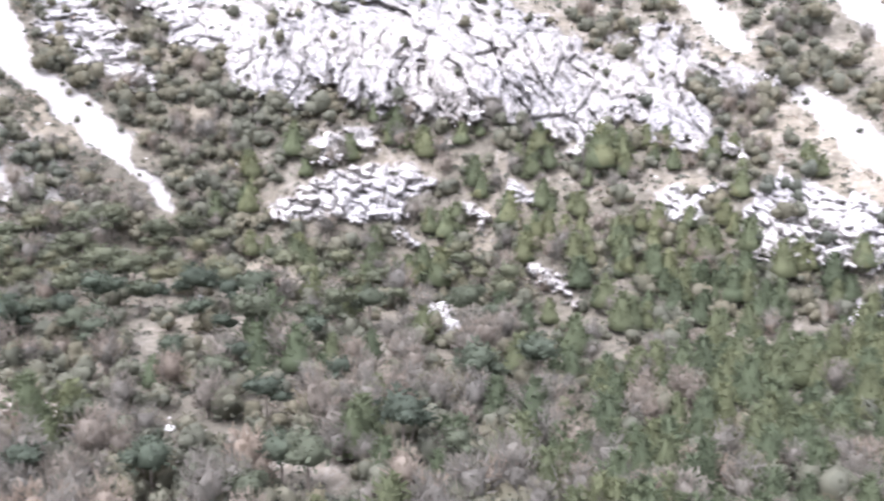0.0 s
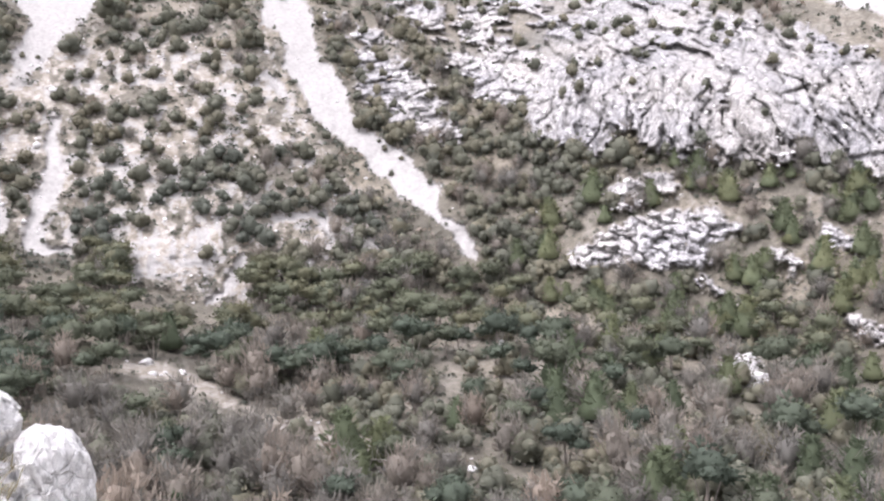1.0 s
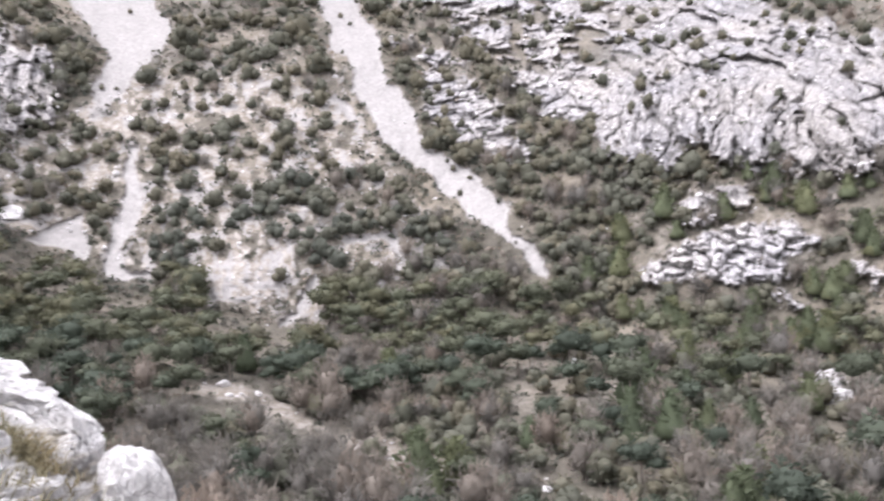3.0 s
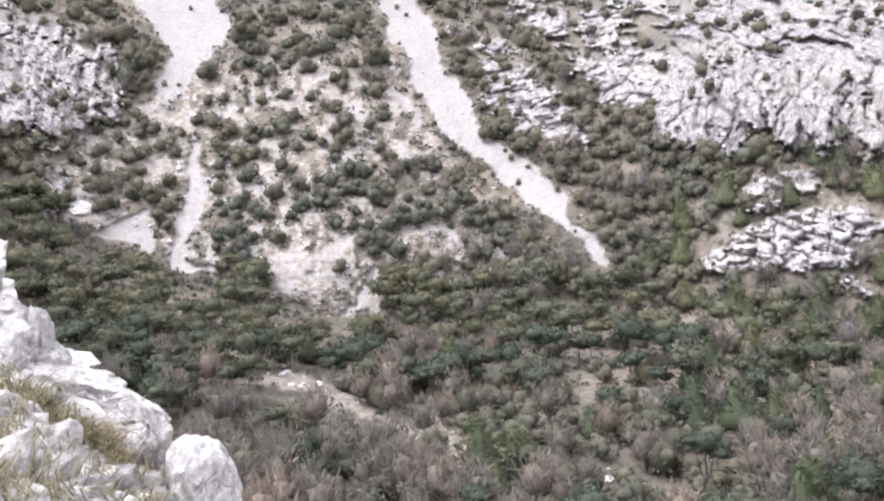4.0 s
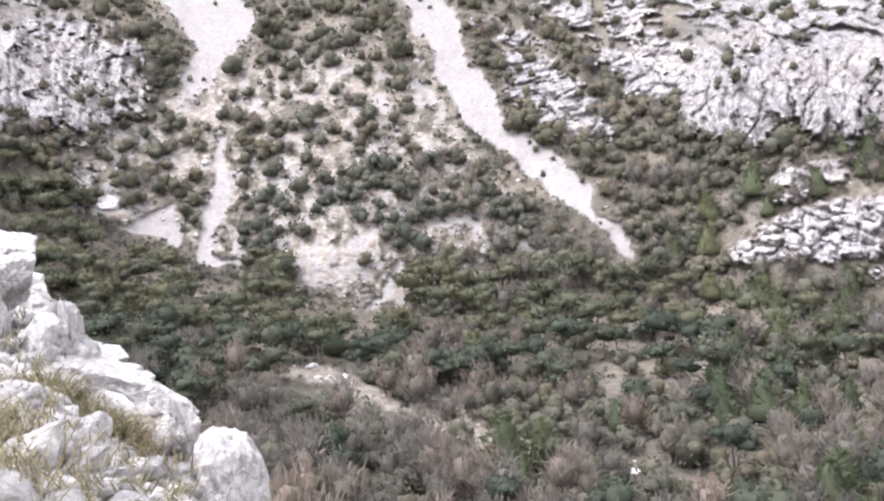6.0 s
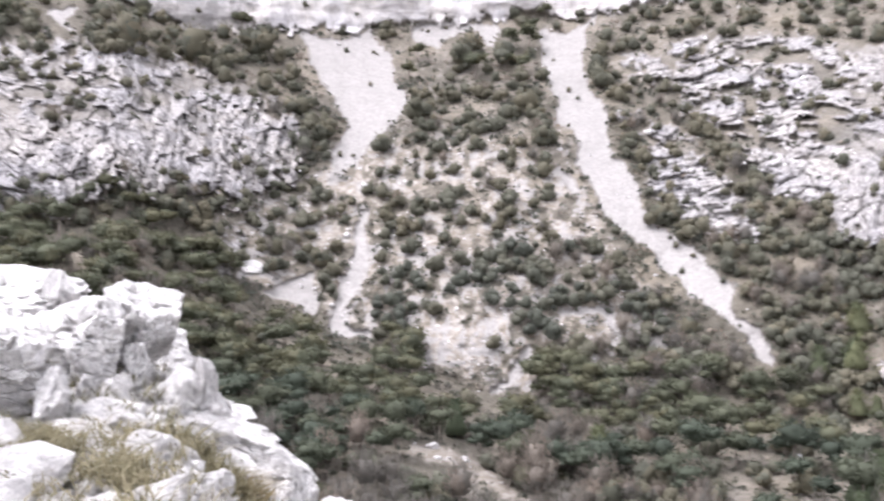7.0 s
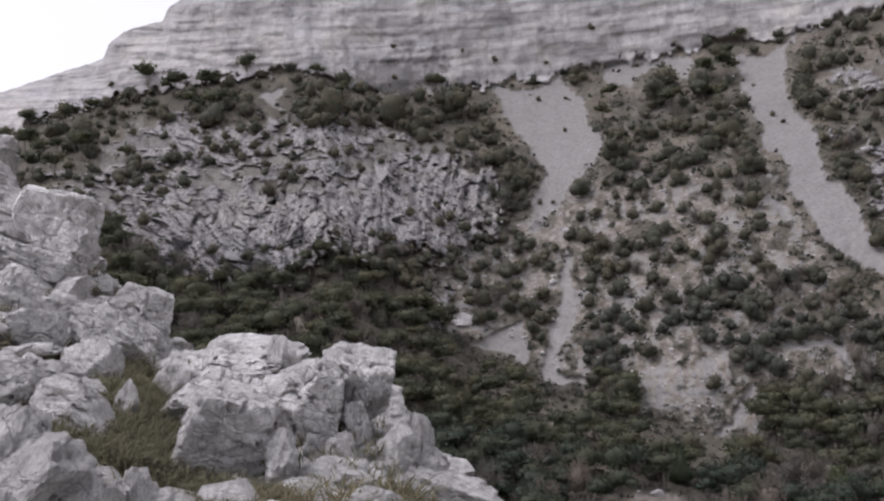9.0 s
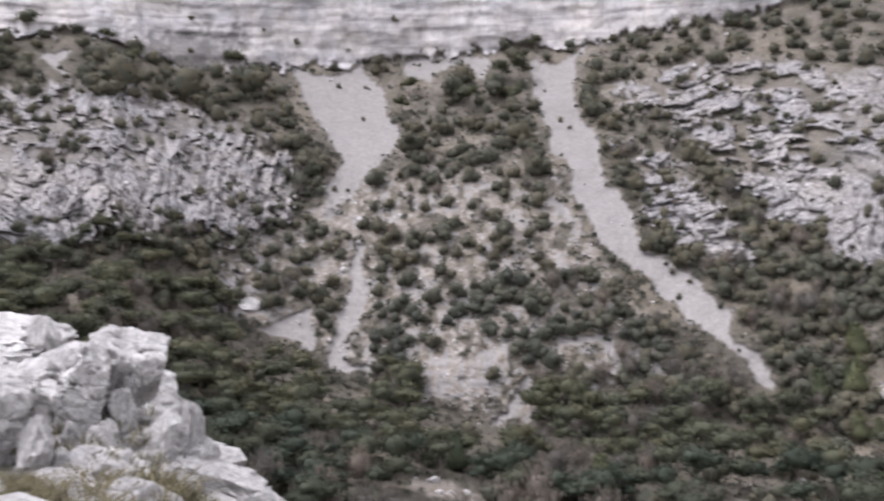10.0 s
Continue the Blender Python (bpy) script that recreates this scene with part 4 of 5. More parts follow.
def plant_list():
    """Every tree: kind, place, width or height in metres, zone."""
    rng = np.random.default_rng(7)
    step = 0.62
    gb, ge = np.meshgrid(np.arange(-46.5, 56, step), np.arange(-28, 15, step))
    b = (gb + rng.uniform(-0.5, 0.5, gb.shape) * step).ravel()
    e = (ge + rng.uniform(-0.5, 0.5, gb.shape) * step).ravel()
    row, col = where_on_sheet(b, e)
    rock, scree, cliff, fan, soil = CRAGS[row, col], SCREE[row, col], CLIFF[row, col], FAN[row, col], SOIL[row, col]
    clear = np.maximum.reduce([np.maximum(SCREE, SLIP)[where_on_sheet(b + by, e + up)] for up in (0.0, 0.5, 1.0, 1.5, 2.0) for by in (-0.35, 0.0, 0.35)])
    open_foot = np.maximum.reduce([inside(SCREE_WEDGE, b + by, e + up) for up in (0.0, 0.6, 1.2, 1.8, 2.4, 3.0) for by in (-0.4, 0.0, 0.4)] + [along(k, b, e + up) for up in (0.0, 0.7, 1.4, 2.1, 2.8) for k in (SCREE_TONGUE, SCREE_TAIL, SCREE_DOT)] + [inside(KNOLL, b, e + up) for up in (0.0, 0.5)] + [along(k, b, e + up) for up in (0.0, 0.6, 1.2, 1.7) for k in (KNOLL_STREAK, PINE_STREAK, PINE_PATCHES, PINE_PATCH, LANE_END)])
    open_track = np.maximum.reduce([along(k, b, e + up) for up in (0.0, 0.6, 1.2, 1.8) for k in (VALLEY_TRACK, EAST_TRACK, EAST_CLEARING)])
    base = table(1, b)
    grove = inside(DARK_GROVE, b, e)
    patchy = layers(b * 0.35, e * 0.45, 301, 3)
    patchy2 = layers(b * 0.22, e * 0.3, 311, 3)
    u, pick, u2 = rng.random(len(b)), rng.random(len(b)), rng.random(len(b))
    out = []
    for k in range(len(b)):
        bb, ee = b[k] + 9 * (patchy2[k] - 0.5), e[k] + 5 * (patchy[k] - 0.5)
        over = e[k] + 3 * (patchy[k] - 0.5) - base[k]
        zone, chance = "slope", 0.72
        oak, ypine, dpine, bare = 1.0, 0.0, 0.0, 0.0
        scale = 1.0
        if grove[k] > 0.1 and scree[k] < 0.4:
            zone, chance, scale = "shelf", 0.9, 1.05
        elif scree[k] > 0.4:
            chance, zone, scale = 0.11, "scree", 0.42
        elif cliff[k] > 0.4:
            chance, zone, scale = 0.035 if e[k] < table(3, b[k]) + 1.2 else 0.012, "cliff", 0.6
        elif rock[k] > 0.5:
            chance, zone, scale = 0.02 + 0.40 * (patchy[k] > 0.57) + 0.10 * (ROCK[row[k], col[k]] < 0.5) + 0.30 * (b[k] < -14) * (e[k] > 7.2), "crag", 0.85
            if b[k] > 18 and -4 < e[k] < 3:
                chance = 0.035
        elif fan[k] > 0.4 and -7.2 + 2.5 * (patchy[k] - 0.5) < e[k] < 8.4:
            chance, zone = 0.62 - 0.36 * (soil[k] > 0.5) + 0.10 * (b[k] > -4) * (e[k] < 3) + 0.16 * (b[k] > 1.5) * (e[k] < -1) + 0.3 * (e[k] > 4.5), "fan"
            bare = 0.06
        elif ee < -10.5 and bb < 12 + 22 * (ee < -13):
            zone, chance = "valley", (0.42 + 0.18 * float(smooth(-14.5, -11, ee))) * (1 - 0.8 * (soil[k] > 0.6))
            low = float(smooth(12.5, 17.5, -ee))
            west = 1 - float(smooth(0, 9, bb))
            bare, dpine, ypine = 0.08 + low * (0.08 + 0.20 * west + 0.24 * (patchy2[k] > 0.52)), 0.55 * (1 - low) + 0.04, 0.02 + 0.12 * (bb > 16)
            oak = 1 - bare - dpine - ypine
        elif over < 1.6 and bb < 14:
            zone, chance = "wood", 0.72
            dpine, oak, bare = (0.58, 0.34, 0.08) if bb > -20 else (0.45, 0.45, 0.1)
        elif bb + 6 * (u2[k] - 0.5) > 39 and ee < -10:
            zone, chance = "pinewood", 0.55
            ypine, oak, bare = (0.66, 0.28, 0.06) if ee > -20.5 + 6 * (bb < 43) else (0.35, 0.35, 0.3)
        elif bb > 17 and ee < -3:
            zone, chance = "pine slope", 0.52
            ypine, oak, bare = (0.50, 0.38, 0.12) if patchy[k] > 0.50 else (0.2, 0.6, 0.2)
            if ee < -12:
                ypine, oak, bare = 0.35, 0.45, 0.2
        elif e[k] > 7.5:
            zone, chance = "shelf", 0.78 if b[k] < -24 else 0.74 if b[k] < -14 else 0.62
            dpine, oak = (0.25, 0.75) if bb < 2 else (0.0, 1.0)
        else:
            zone, chance, bare = "slope", 0.76, 0.18
        # few trees stand in front of scree and track, to suit the camera's view
        if zone != "scree" and clear[k] > 0.4:
            chance *= 0.07
        if open_foot[k] > -0.1:
            chance *= 0.03
        if open_track[k] > 0:
            chance *= 0.2
        if u[k] > chance:
            continue
        total = oak + ypine + dpine + bare
        if oak == 1.0 and total > 1:
            oak = 1.0 - ypine - dpine - bare
        p = pick[k]
        kind = "bare_tree" if p < bare else "dark_pine" if p < bare + dpine else "young_pine" if p < bare + dpine + ypine else "holm_oak"
        size = {"holm_oak": rng.uniform(2.7, 5.0), "young_pine": rng.uniform(4.4, 7.6), "dark_pine": rng.uniform(5.5, 8.0), "bare_tree": rng.uniform(3.6, 6.0)}[kind]
        if zone in ("valley", "wood"):
            size *= 1.05 if kind != "bare_tree" else 1.3
        if zone == "slope":
            size *= 1.15
        if zone == "shelf":
            size *= 1.25
        if zone in ("pinewood", "pine slope") and kind == "young_pine":
            size *= 0.82
        if zone == "fan":
            size *= 1.05
        if kind == "young_pine" and zone not in ("pinewood", "pine slope"):
            size *= 0.8
        place = SHEET[row[k], col[k]]
        out.append((kind, Vector(place), size * scale * rng.uniform(0.75, 1.15), zone, rng.uniform(0, 6.28), int(rng.integers(VARIANTS))))
    row, col = where_on_sheet(np.array([t[1] for t in LANDMARKS]), np.array([t[2] for t in LANDMARKS]))
    for k, (kind, tb, te, size) in enumerate(LANDMARKS):
        out.append((kind, Vector(SHEET[row[k], col[k]]), size, "crag" if ROCK[row[k], col[k]] > 0.5 else "slope", rng.uniform(0, 6.28), int(rng.integers(VARIANTS))))
    return out


SITES = {"slope": "on the wooded slope", "scree": "alone on pale scree", "cliff": "rooted on a cliff ledge", "crag": "on a limestone crag",
         "fan": "on the pale stony fan", "valley": "in the brown valley thicket", "wood": "in the dark wood", "pinewood": "in the bright pinewood",
         "pine slope": "among pale rocks", "shelf": "on the shelf below the cliff"}
LOOKS = {"holm_oak": ("round dark evergreen oak", "tree"), "young_pine": ("pointed yellow-green young pine", "tree"), "dark_pine": ("broad dark green layered pine", "tree"), "bare_tree": ("leafless grey-brown tree", "tree")}


def plant():
    trees = plant_list()
    for kind, (shape, leaf, crown, stem) in KINDS.items():
        mine = sorted((t for t in trees if t[0] == kind), key=lambda t: t[1].xy.length)
        # single trees: those that stand apart first, then the nearest
        alone = [t for t in mine if t[3] in ("scree", "cliff", "fan", "crag")][:150]
        single = alone + [t for t in mine if t not in alone][:290 - len(alone)]
        chosen = set(id(t) for t in single)
        for kind_name, place, size, zone, turn, v in single:
            root = new(kind, None)
            root.matrix_world = Matrix.Translation(place) @ Matrix.Rotation(turn, 4, "Z") @ Matrix.Scale(size, 4)
            look_words, category = LOOKS[kind]
            big = "small " if size < 3.2 else "tall " if size > 5.6 else ""
            tagged(root, big + look_words + " " + SITES[zone], category, kind.replace("_", " ") + "s on the mountainside")
            part(crown, MESHES[kind][v][0], root)
            part(stem, MESHES[kind][v][1], root)
        leaves, wood = [], []
        for t in mine:
            if id(t) in chosen:
                continue
            kind_name, place, size, zone, turn, v = t
            c, s = math.cos(turn) * size, math.sin(turn) * size
            m = np.array([[c, s, 0], [-s, c, 0], [0, 0, size]])
            for bag, (p, f) in ((leaves, SHAPES[kind][v][0][0]), (wood, SHAPES[kind][v][1][0])):
                bag.append((p @ m + np.array(place), f))
        if leaves:
            far = new(kind + "_wood", mesh_from(kind + "_wood", *joined(leaves), [leaf]))
            tagged(far, LOOKS[kind][0] + " growth covering the mountainside", "trees", kind="stuff")
            tagged(part(stem, mesh_from(kind + "_stems", *joined(wood), [BARK]), far), kind="stuff")


plant()


def undergrowth():
    """Low heath, grass tussocks and loose white stones between the trees."""
    rng = np.random.default_rng(17)
    n = 22000
    b, e = rng.uniform(-46, 56, n), rng.uniform(-27.5, 12.5, n)
    b[18500:], e[18500:] = rng.uniform(-19, 9, 3500), rng.uniform(-10, 9, 3500)
    row, col = where_on_sheet(b, e)
    ok = (rng.random(n) < 1 - 0.35 * FAN[row, col]) & (SCREE[row, col] < 0.3) & (CLIFF[row, col] < 0.3) & (SOIL[row, col] < 0.7) & ((CRAGS[row, col] < 0.4) | (rng.random(n) < 0.2 - 0.16 * (b > 17)))
    heath, dry = [], []
    for k in np.nonzero(ok)[0]:
        size = rng.uniform(0.5, 1.5) * RANGE[row[k], col[k]] / 240
        d = facings(rng, 7, 0.0)
        bag = heath if rng.random() < 0.76 else dry
        bag.append(sprays(rng, SHEET[row[k], col[k]] + d * size * [0.8, 0.8, 0.7], d, size * 0.42))
    tagged(new("heath", mesh_from("heath", *joined(heath), [OAK_LEAF])), "low dark heath between the trees", "shrubs", kind="stuff")
    tagged(new("dry_scrub", mesh_from("dry_scrub", *joined(dry), [TWIG])), "low grey-brown dry scrub and grass", "shrubs", kind="stuff")
    pts, tris = ball(3, 5)
    stones = []
    n = 5200
    b, e = rng.uniform(-46, 56, n), rng.uniform(-22, 12.5, n)
    row, col = where_on_sheet(b, e)
    keep = (SOIL[row, col] > 0.55) | (ROCK[row, col] > 0.5) | (rng.random(n) < 0.06)
    for k in np.nonzero(keep & (CLIFF[row, col] < 0.3))[0]:
        s = rng.uniform(0.2, 0.5) * (2.0 if rng.random() < 0.06 else 1.0) * RANGE[row[k], col[k]] / 240
        stones.append((pts * rng.uniform(0.6, 1.4, (len(pts), 1)) * s * [1.2, 1.2, 0.8] + SHEET[row[k], col[k]], tris))
    tagged(new("loose_stones", mesh_from("loose_stones", *joined(stones), [SLOPE_STONE])), "loose white limestone blocks strewn over the slopes", "stones", kind="stuff")


undergrowth()


# ---- boulders, stones and grass of the spur ----
def block_mesh(name, seed, fine=True, cuts=11, steps=5, stone=LIMESTONE, round_top=False):
    """A broken limestone block that fills the cube from -1 to 1: flat faces from random cuts, with bedding steps, cracks and pits."""
    rng = random.Random(seed)
    bm = bmesh.new()
    bmesh.ops.create_icosphere(bm, subdivisions=steps if fine else 2, radius=1.0)
    planes = []
    axes = Euler((rng.uniform(-0.4, 0.4), rng.uniform(-0.4, 0.4), rng.uniform(-0.7, 0.7))).to_matrix()
    for k in range(3):
        for way in (1, -1):
            v = (axes.col[k] * way + Vector((rng.gauss(0, 0.3), rng.gauss(0, 0.3), rng.gauss(0, 0.3)))).normalized()
            planes.append((v, rng.uniform(0.42, 0.70)))
    for k in range(cuts):
        v = Vector((rng.gauss(0, 1), rng.gauss(0, 1), rng.gauss(0, 1))).normalized()
        planes.append((v, rng.uniform(0.52, 0.84)))
    if round_top:
        planes = [(v, d + 0.25) for v, d in planes]
    shift = Vector((rng.uniform(-50, 50), rng.uniform(-50, 50), rng.uniform(-50, 50)))
    beds = Vector((rng.gauss(0, 0.35), rng.gauss(0, 0.35), 1)).normalized()
    joint = Vector((rng.gauss(0, 1), rng.gauss(0, 1), rng.gauss(0, 0.3))).normalized()
    for v in bm.verts:
        d = v.co.normalized()
        r = 1.0
        for nrm, dist in planes:
            c = nrm.dot(d)
            if c > 0.05:
                r = min(r, dist / c)
        if fine:
            q = d * r
            split = abs(noise.noise(Vector((q.x * 1.5, q.y * 1.5, q.z * 2.6)) + shift))
            r -= 0.16 * max(0.0, 1 - split / 0.04)
            step = beds.dot(q) * 4 + 0.8 * noise.noise(q * 1.4 + shift)
            r += 0.06 * ((step % 1) - 0.5) * (0.5 + noise.noise(q * 1.1 - shift))
            step = joint.dot(q) * 3 + 0.7 * noise.noise(q * 1.7 - shift)
            r += 0.05 * ((step % 1) - 0.5) * (0.5 + noise.noise(q * 1.3 + shift * 0.5))
            crack = abs(noise.noise(q * 3.6 + shift))
            r -= 0.05 * max(0.0, 1 - crack / 0.06)
            r += 0.035 * noise.noise(q * 2.6 + shift) + 0.028 * noise.noise(q * 7 + shift) + 0.016 * noise.noise(q * 17 + shift)
        v.co = d * r
    low, high = ([f(v.co[k] for v in bm.verts) for k in range(3)] for f in (min, max))
    for v in bm.verts:
        v.co = [2 * (v.co[k] - low[k]) / (high[k] - low[k]) - 1 for k in range(3)]
    me = bpy.data.meshes.new(name)
    bm.to_mesh(me)
    bm.free()
    me.materials.append(stone)
    return me


# bearing, range, height, width, thickness, dip to the east
CREST_BLOCKS = [
    (-44.4, 21, 5.08, 1.19, 0.69, 6), (-44.4, 20, 4.46, 1.19, 0.63, 4), (-43.9, 18, 3.46, 1.61, 1.09, 20), (-41.3, 17, 3.21, 1.48, 1.19, 25), (-40.4, 16, 2.7, 0.86, 0.86, 10), (-44.9, 15, 2.42, 0.8, 1.07, 5),
    (-42.7, 15, 2.38, 1.07, 0.71, 15), (-43.3, 13.2, 1.94, 0.74, 0.73, 35), (-41.2, 12.8, 1.79, 0.64, 0.27, 3), (-37.2, 13.6, 1.7, 0.91, 0.66, 28), (-37, 12.8, 1.32, 0.74, 0.37, 12), (-38.9, 11.8, 1.37, 0.96, 0.67, 24),
    (-42.5, 11.6, 1.55, 0.69, 0.44, 5), (-45.2, 11.2, 1.56, 0.57, 0.33, 6), (-39.8, 10.4, 1.13, 0.66, 0.61, 32), (-42.9, 8.6, 1.14, 0.73, 0.4, 22), (-40.8, 8.2, 0.91, 0.72, 0.46, 26), (-45.7, 9.4, 1.26, 0.34, 0.34, 8),
    (-44.9, 6.2, 0.99, 0.48, 0.44, 36), (-42.9, 5.8, 0.75, 0.55, 0.55, 38), (-40.4, 5.8, 0.68, 0.37, 0.22, 12), (-38, 6.2, 0.6, 0.31, 0.18, 8), (-45.8, 5, 0.76, 0.27, 0.15, 20), (-38.2, 9, 0.94, 0.24, 0.21, 10)]
KNOB_BLOCKS = [
    (-31.3, 11.2, 1.02, 1.57, 0.5, 4), (-33, 9.9, 0.77, 1.31, 0.52, -4), (-28.4, 9, 0.72, 0.86, 0.72, 6), (-32.9, 7.9, 0.64, 0.86, 0.7, 8), (-29.7, 7.5, 0.43, 0.27, 0.41, 20), (-25.2, 9.6, 0.7, 0.83, 0.87, 12),
    (-22.7, 8.6, 0.23, 0.55, 0.39, 4), (-21.2, 8.9, 0.28, 0.22, 0.39, 4), (-21.3, 8.7, -0.03, 0.4, 0.41, 25), (-29.6, 10.8, 1.14, 0.23, 0.21, 10), (-28.4, 10.6, 1.02, 0.26, 0.25, -15), (-27.8, 8.3, 0.34, 0.22, 0.22, 0),
    (-26.2, 8.4, 0.29, 0.27, 0.32, 10), (-25, 8.9, 0.47, 0.25, 0.32, 0), (-32.9, 7.9, 0.87, 0.14, 0.19, 0), (-35.4, 11.2, 0.96, 0.53, 0.33, 0)]
LOWER_BLOCKS = [
    (-20, 8.5, -0.18, 0.86, 0.3, 20), (-17.3, 8.2, -0.43, 0.75, 0.37, 24), (-16.4, 8.3, -0.54, 0.45, 0.25, 30), (-13.2, 7.6, -0.91, 0.58, 0.72, 0), (-18.1, 7.8, -0.56, 0.37, 0.18, 6), (-18.2, 7.2, -0.63, 0.28, 0.13, 4),
    (-20, 6.9, -0.54, 0.23, 0.29, 30), (-24.3, 6.7, 0.07, 0.61, 0.34, 24), (-23.7, 6.4, -0.11, 0.34, 0.46, 30), (-21.3, 6.8, -0.21, 0.3, 0.36, 50), (-22.3, 6.3, -0.27, 0.28, 0.27, 25), (-18.1, 7, -0.75, 0.31, 0.15, 8),
    (-16.3, 7.3, -0.82, 0.3, 0.15, 14), (-23.1, 6, -0.32, 0.29, 0.18, 30), (-20.5, 6.4, -0.55, 0.25, 0.15, 20)]


def place_boulders():
    seed = 500
    for rows, words in ((CREST_BLOCKS, "on the crest of the spur"), (KNOB_BLOCKS, "heaped on the rocky knob"), (LOWER_BLOCKS, "on the spur's broken flank")):
        for b, r, z, w, h, dip in rows:
            seed += 1
            rng = random.Random(seed)
            ob = new("boulder", block_mesh("boulder", seed, steps=5 if w > 0.6 else 4, round_top=dip == 0 and rows is LOWER_BLOCKS))
            x, y = r * math.sin(radians(b)), r * math.cos(radians(b))
            # each block reaches down into the rubble that it rests on
            sunk = min(0.35, max(0.0, z - h / 2 - spur_point(b, r).z + 0.12))
            z, h = z - sunk / 2, h + sunk
            turn = Matrix.Rotation(radians(-b), 4, "Z") @ Matrix.Rotation(radians(dip), 4, "Y")
            ob.matrix_world = Matrix.Translation((x, y, z - 0.04)) @ turn @ Matrix.Diagonal((w * 0.50, max(w, h) * rng.uniform(0.42, 0.58), h * 0.50 + 0.03, 1))
            size = "large " if w > 1.2 else "small " if w < 0.5 else ""
            tagged(ob, size + ("slanting " if dip > 18 else "") + "pale weathered limestone boulder " + words, "boulder", "boulders of the spur")


def place_rubble():
    """Middling blocks that fill the gaps, and a litter of chips too small to count."""
    rng = random.Random(31)
    protos = [block_mesh("boulder", 700 + k, steps=3) for k in range(9)]
    for k in range(150):
        b = rng.uniform(-47, -12)
        rim = float(np.interp(b, CREST[:, 0], CREST[:, 2]))
        r = rng.uniform(5.0, rim + 0.2)
        w = rng.uniform(0.12, 0.34) * (0.5 + r / 14)
        p = spur_point(b, r)
        if turf_at(np.array([p.x]), np.array([p.y]))[0] > -0.1:
            continue
        ob = new("boulder", protos[k % 9])
        ob.matrix_world = Matrix.Translation((p.x, p.y, p.z - 0.12 + w * 0.05)) @ Matrix.Rotation(radians(-b), 4, "Z") @ Matrix.Rotation(radians(rng.uniform(-10, 40)), 4, "Y") @ Matrix.Diagonal((w * 0.85, w * 0.7, w * 0.45, 1)) @ Matrix.Rotation(rng.uniform(0, 6.28), 4, "Z")
        tagged(ob, "angular pale limestone block wedged in the spur's rubble", "boulder", "boulders of the spur")
    chips = []
    pts, tris = ball(3, 5)
    for k in range(2200):
        b = rng.uniform(-47, -11)
        r = rng.uniform(4.2, float(np.interp(b, CREST[:, 0], CREST[:, 2])) + 0.5)
        p = spur_point(b, r)
        if turf_at(np.array([p.x]), np.array([p.y]))[0] > 0.0:
            continue
        s = rng.uniform(0.025, 0.10) * (0.6 + r / 12)
        jit = np.array([[rng.uniform(0.6, 1.4)] for q in pts])
        chips.append((pts * jit * s * [1.3, 1.1, 0.7] + np.array((p.x, p.y, p.z - 0.12 + s * 0.3)), tris))
    tagged(new("stone_chips", mesh_from("stone_chips", *joined(chips), [LIMESTONE])), "litter of small pale limestone chips on the spur", "stones", kind="stuff")


def place_stones():
    rng = random.Random(9)
    protos = [block_mesh("stone", 900 + k, False, 7) for k in range(8)]
    for k in range(300):
        near = k % 3 < 2
        b = rng.uniform(-47, -31) if near else rng.uniform(-47, -12)
        r = rng.uniform(4.6, 7.2) if near else rng.uniform(4.5, float(np.interp(b, CREST[:, 0], CREST[:, 2])) + 0.4)
        s = rng.uniform(0.06, 0.14) * (2.0 if rng.random() < 0.4 else 1) * (0.8 + r / 14)
        ob = new("stone", protos[k % 8])
        p = spur_point(b, r)
        ob.matrix_world = Matrix.Translation((p.x, p.y, p.z - 0.12 + s * 0.25)) @ Euler((rng.uniform(-0.5, 0.5), rng.uniform(-0.5, 0.5), rng.uniform(0, 6.28))).to_matrix().to_4x4() @ Matrix.Diagonal((s * 0.95, s * 0.75, s * 0.5, 1))
        tagged(ob, ("broken " if s > 0.15 else "small ") + "pale limestone stone lying in dry turf", "stone", "stones of the spur")


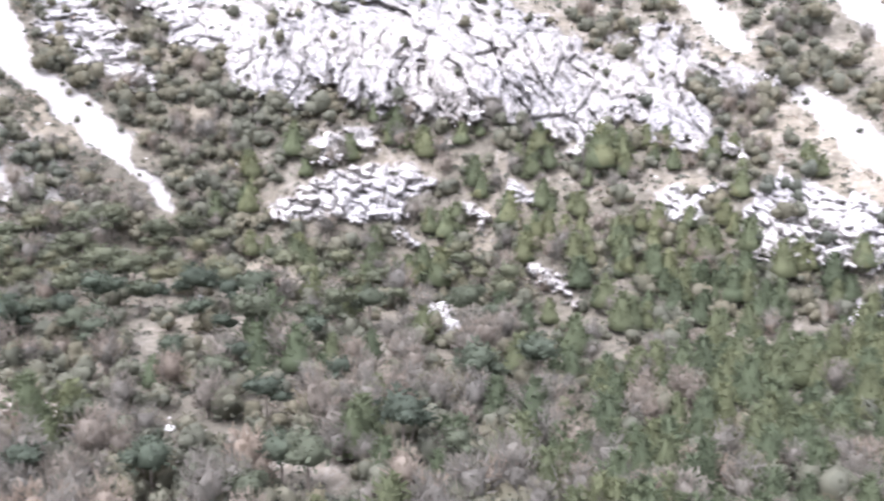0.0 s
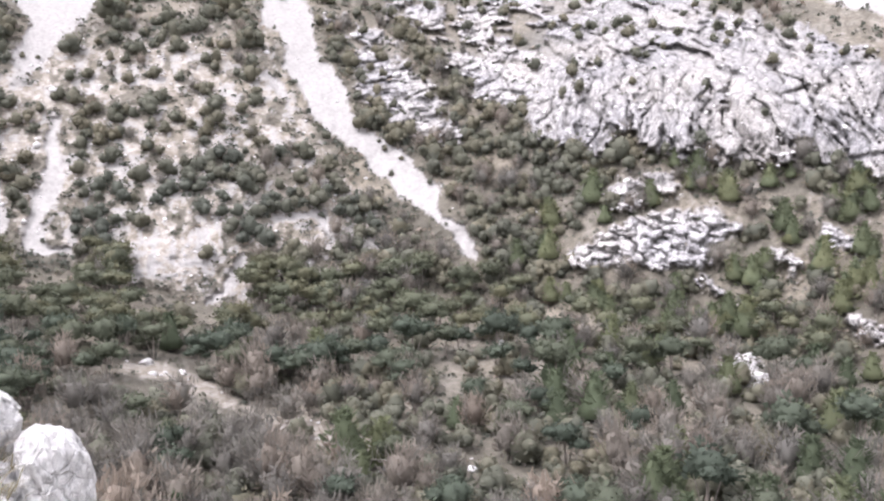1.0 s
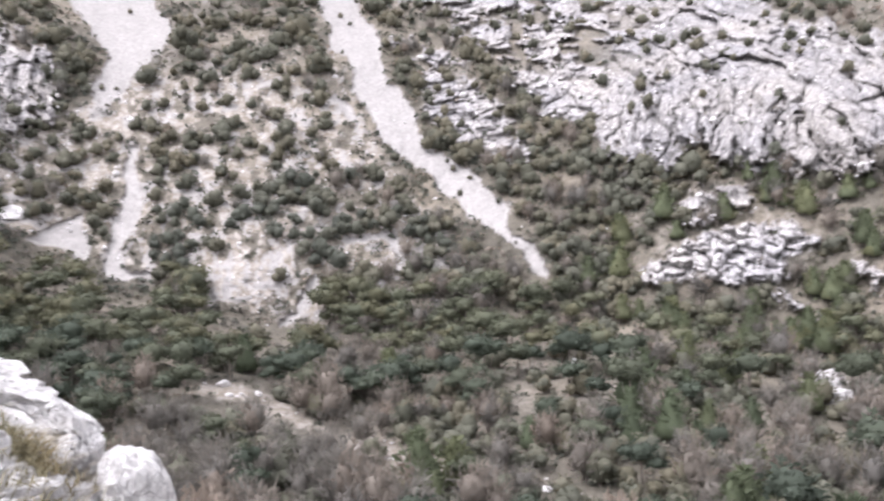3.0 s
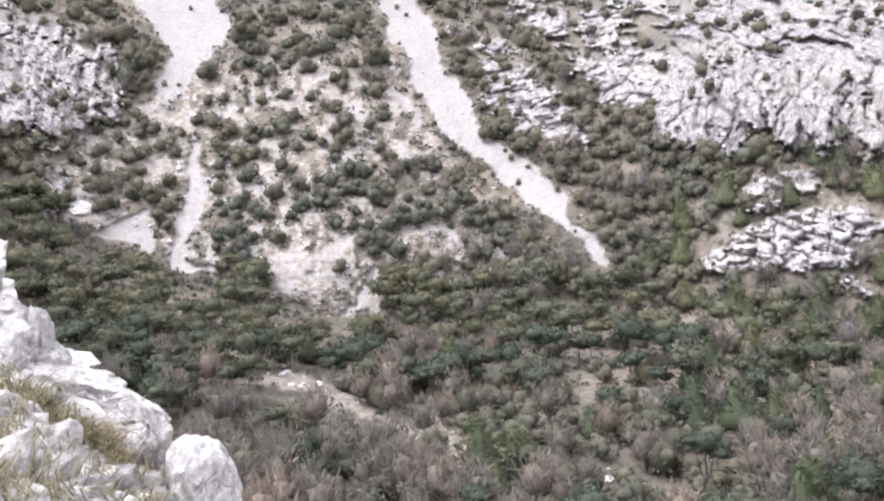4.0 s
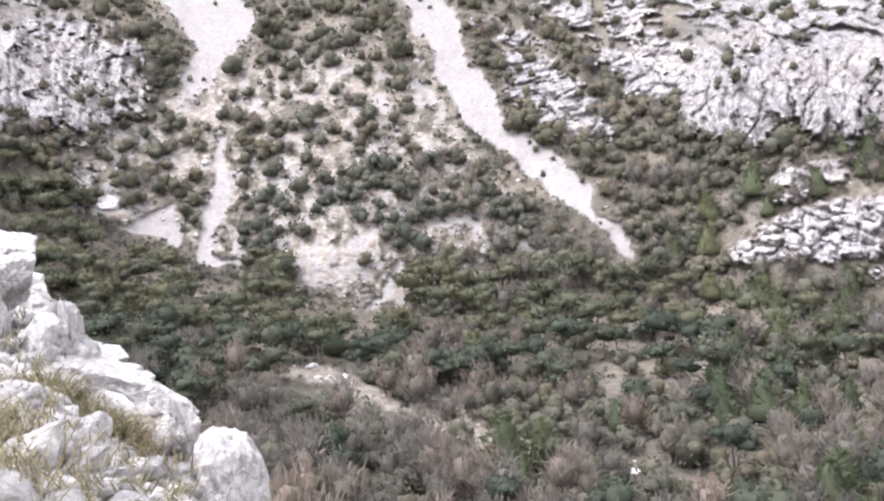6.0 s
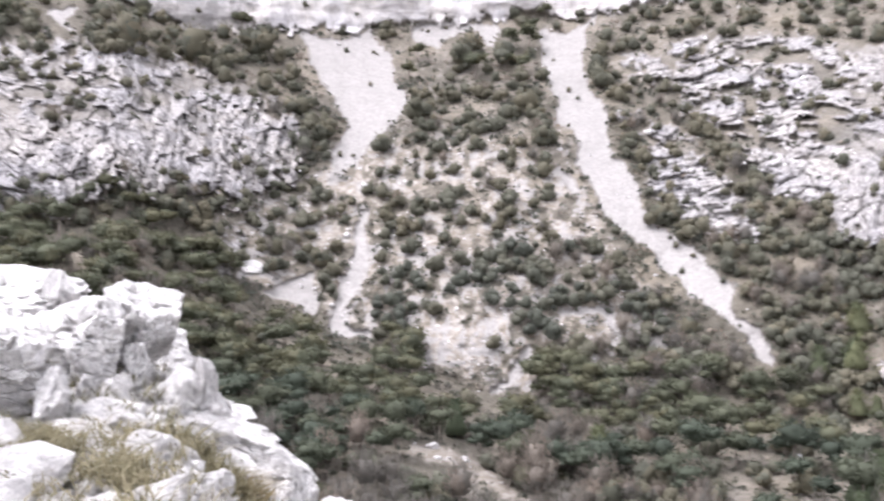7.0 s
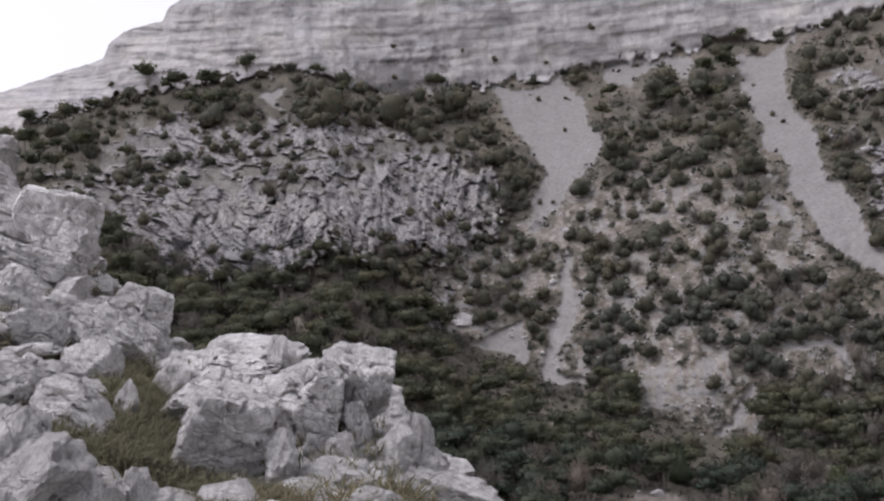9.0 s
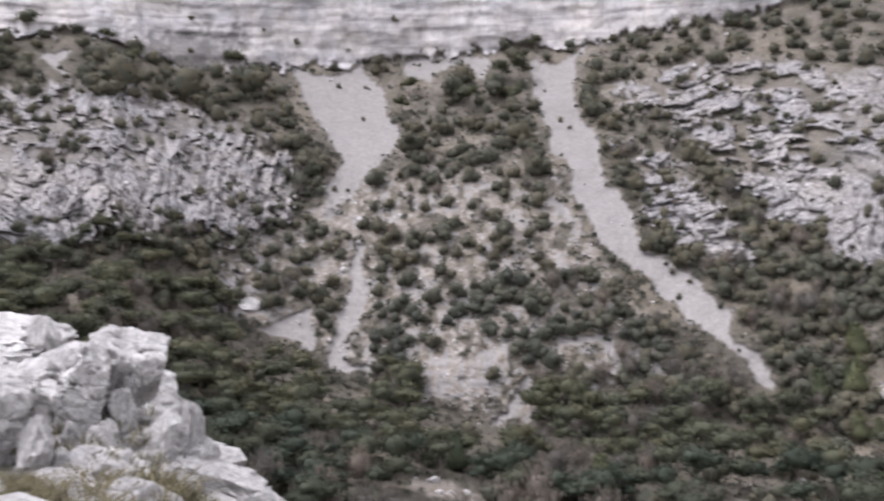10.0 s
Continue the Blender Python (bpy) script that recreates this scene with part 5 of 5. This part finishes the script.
def place_grass():
    rng = np.random.default_rng(23)
    pieces = []
    for k in range(20000):
        b = rng.uniform(-47, -9)
        r = rng.uniform(4.0, float(np.interp(b, CREST[:, 0], CREST[:, 2])) + 1.0)
        x, y = r * math.sin(radians(b)), r * math.cos(radians(b))
        if turf_at(np.array([x]), np.array([y]))[0] < rng.uniform(-0.12, 0.1) and rng.random() > 0.03:
            continue
        p = np.array(spur_point(b, r))
        n = 16
        foot = p + np.concatenate([rng.normal(0, 0.07, (n, 2)), np.full((n, 1), -0.05)], 1)
        lean = np.concatenate([rng.normal(0, 0.10, (n, 2)), rng.uniform(0.05, 0.16, (n, 1))], 1)
        side = np.concatenate([rng.normal(0, 1, (n, 2)), np.zeros((n, 1))], 1)
        side *= 0.006 / (np.linalg.norm(side, axis=1, keepdims=True) + 1e-9)
        mid = foot + lean * 0.55 + [0, 0, 0.03]
        tip = foot + lean * [1.5, 1.5, 0.95]
        pts = np.stack([foot - side, foot + side, mid + side, mid - side, tip], 1).reshape(-1, 3)
        q = np.arange(n)[:, None] * 5
        pieces.append((pts, np.concatenate([q + [[0, 1, 2]], q + [[0, 2, 3]], q + [[3, 2, 4]]])))
    tagged(new("grass", mesh_from("grass", *joined(pieces), [GRASS])), "dry yellow-brown tufted grass between the boulders", "grass", kind="stuff")


# white blocks in the valley and on the slope: bearing, rise, size
VALLEY_BLOCKS = [(11.6, -20.7, 1.3), (6.1, -22.8, 1.6), (22.6, -18.7, 1.6), (16.0, -17.4, 0.7), (20.0, -17.8, 0.7), (13.7, -21.0, 0.9), (-7.8, -13.2, 2.0), (-5.8, -14.0, 1.2),
                 (13.6, -13.2, 1.6), (9.3, -12.6, 1.4), (15.8, -17.9, 0.8), (-18.4, -2.35, 4.6), (27.3, -14.0, 2.6), (28.0, -14.6, 3.6), (28.8, -15.1, 2.8), (28.3, -13.8, 2.0)]


def place_valley_blocks():
    row, col = where_on_sheet(np.array([v[0] for v in VALLEY_BLOCKS]), np.array([v[1] for v in VALLEY_BLOCKS]))
    for k, (b, e, size) in enumerate(VALLEY_BLOCKS):
        ob = new("boulder", block_mesh("boulder", 1200 + k, steps=4, stone=SLOPE_STONE, round_top=size > 4))
        ob.matrix_world = Matrix.Translation(SHEET[row[k], col[k]]) @ Matrix.Rotation(k * 1.3, 4, "Z") @ Matrix.Diagonal((size * 0.55, size * 0.5, size * 0.45, 1))
        tagged(ob, "white limestone block among brown valley scrub" if e < -10 else "white limestone block at the foot of the fan", "boulder", "blocks of the valley")


place_boulders()
place_valley_blocks()
place_rubble()
place_stones()
place_grass()
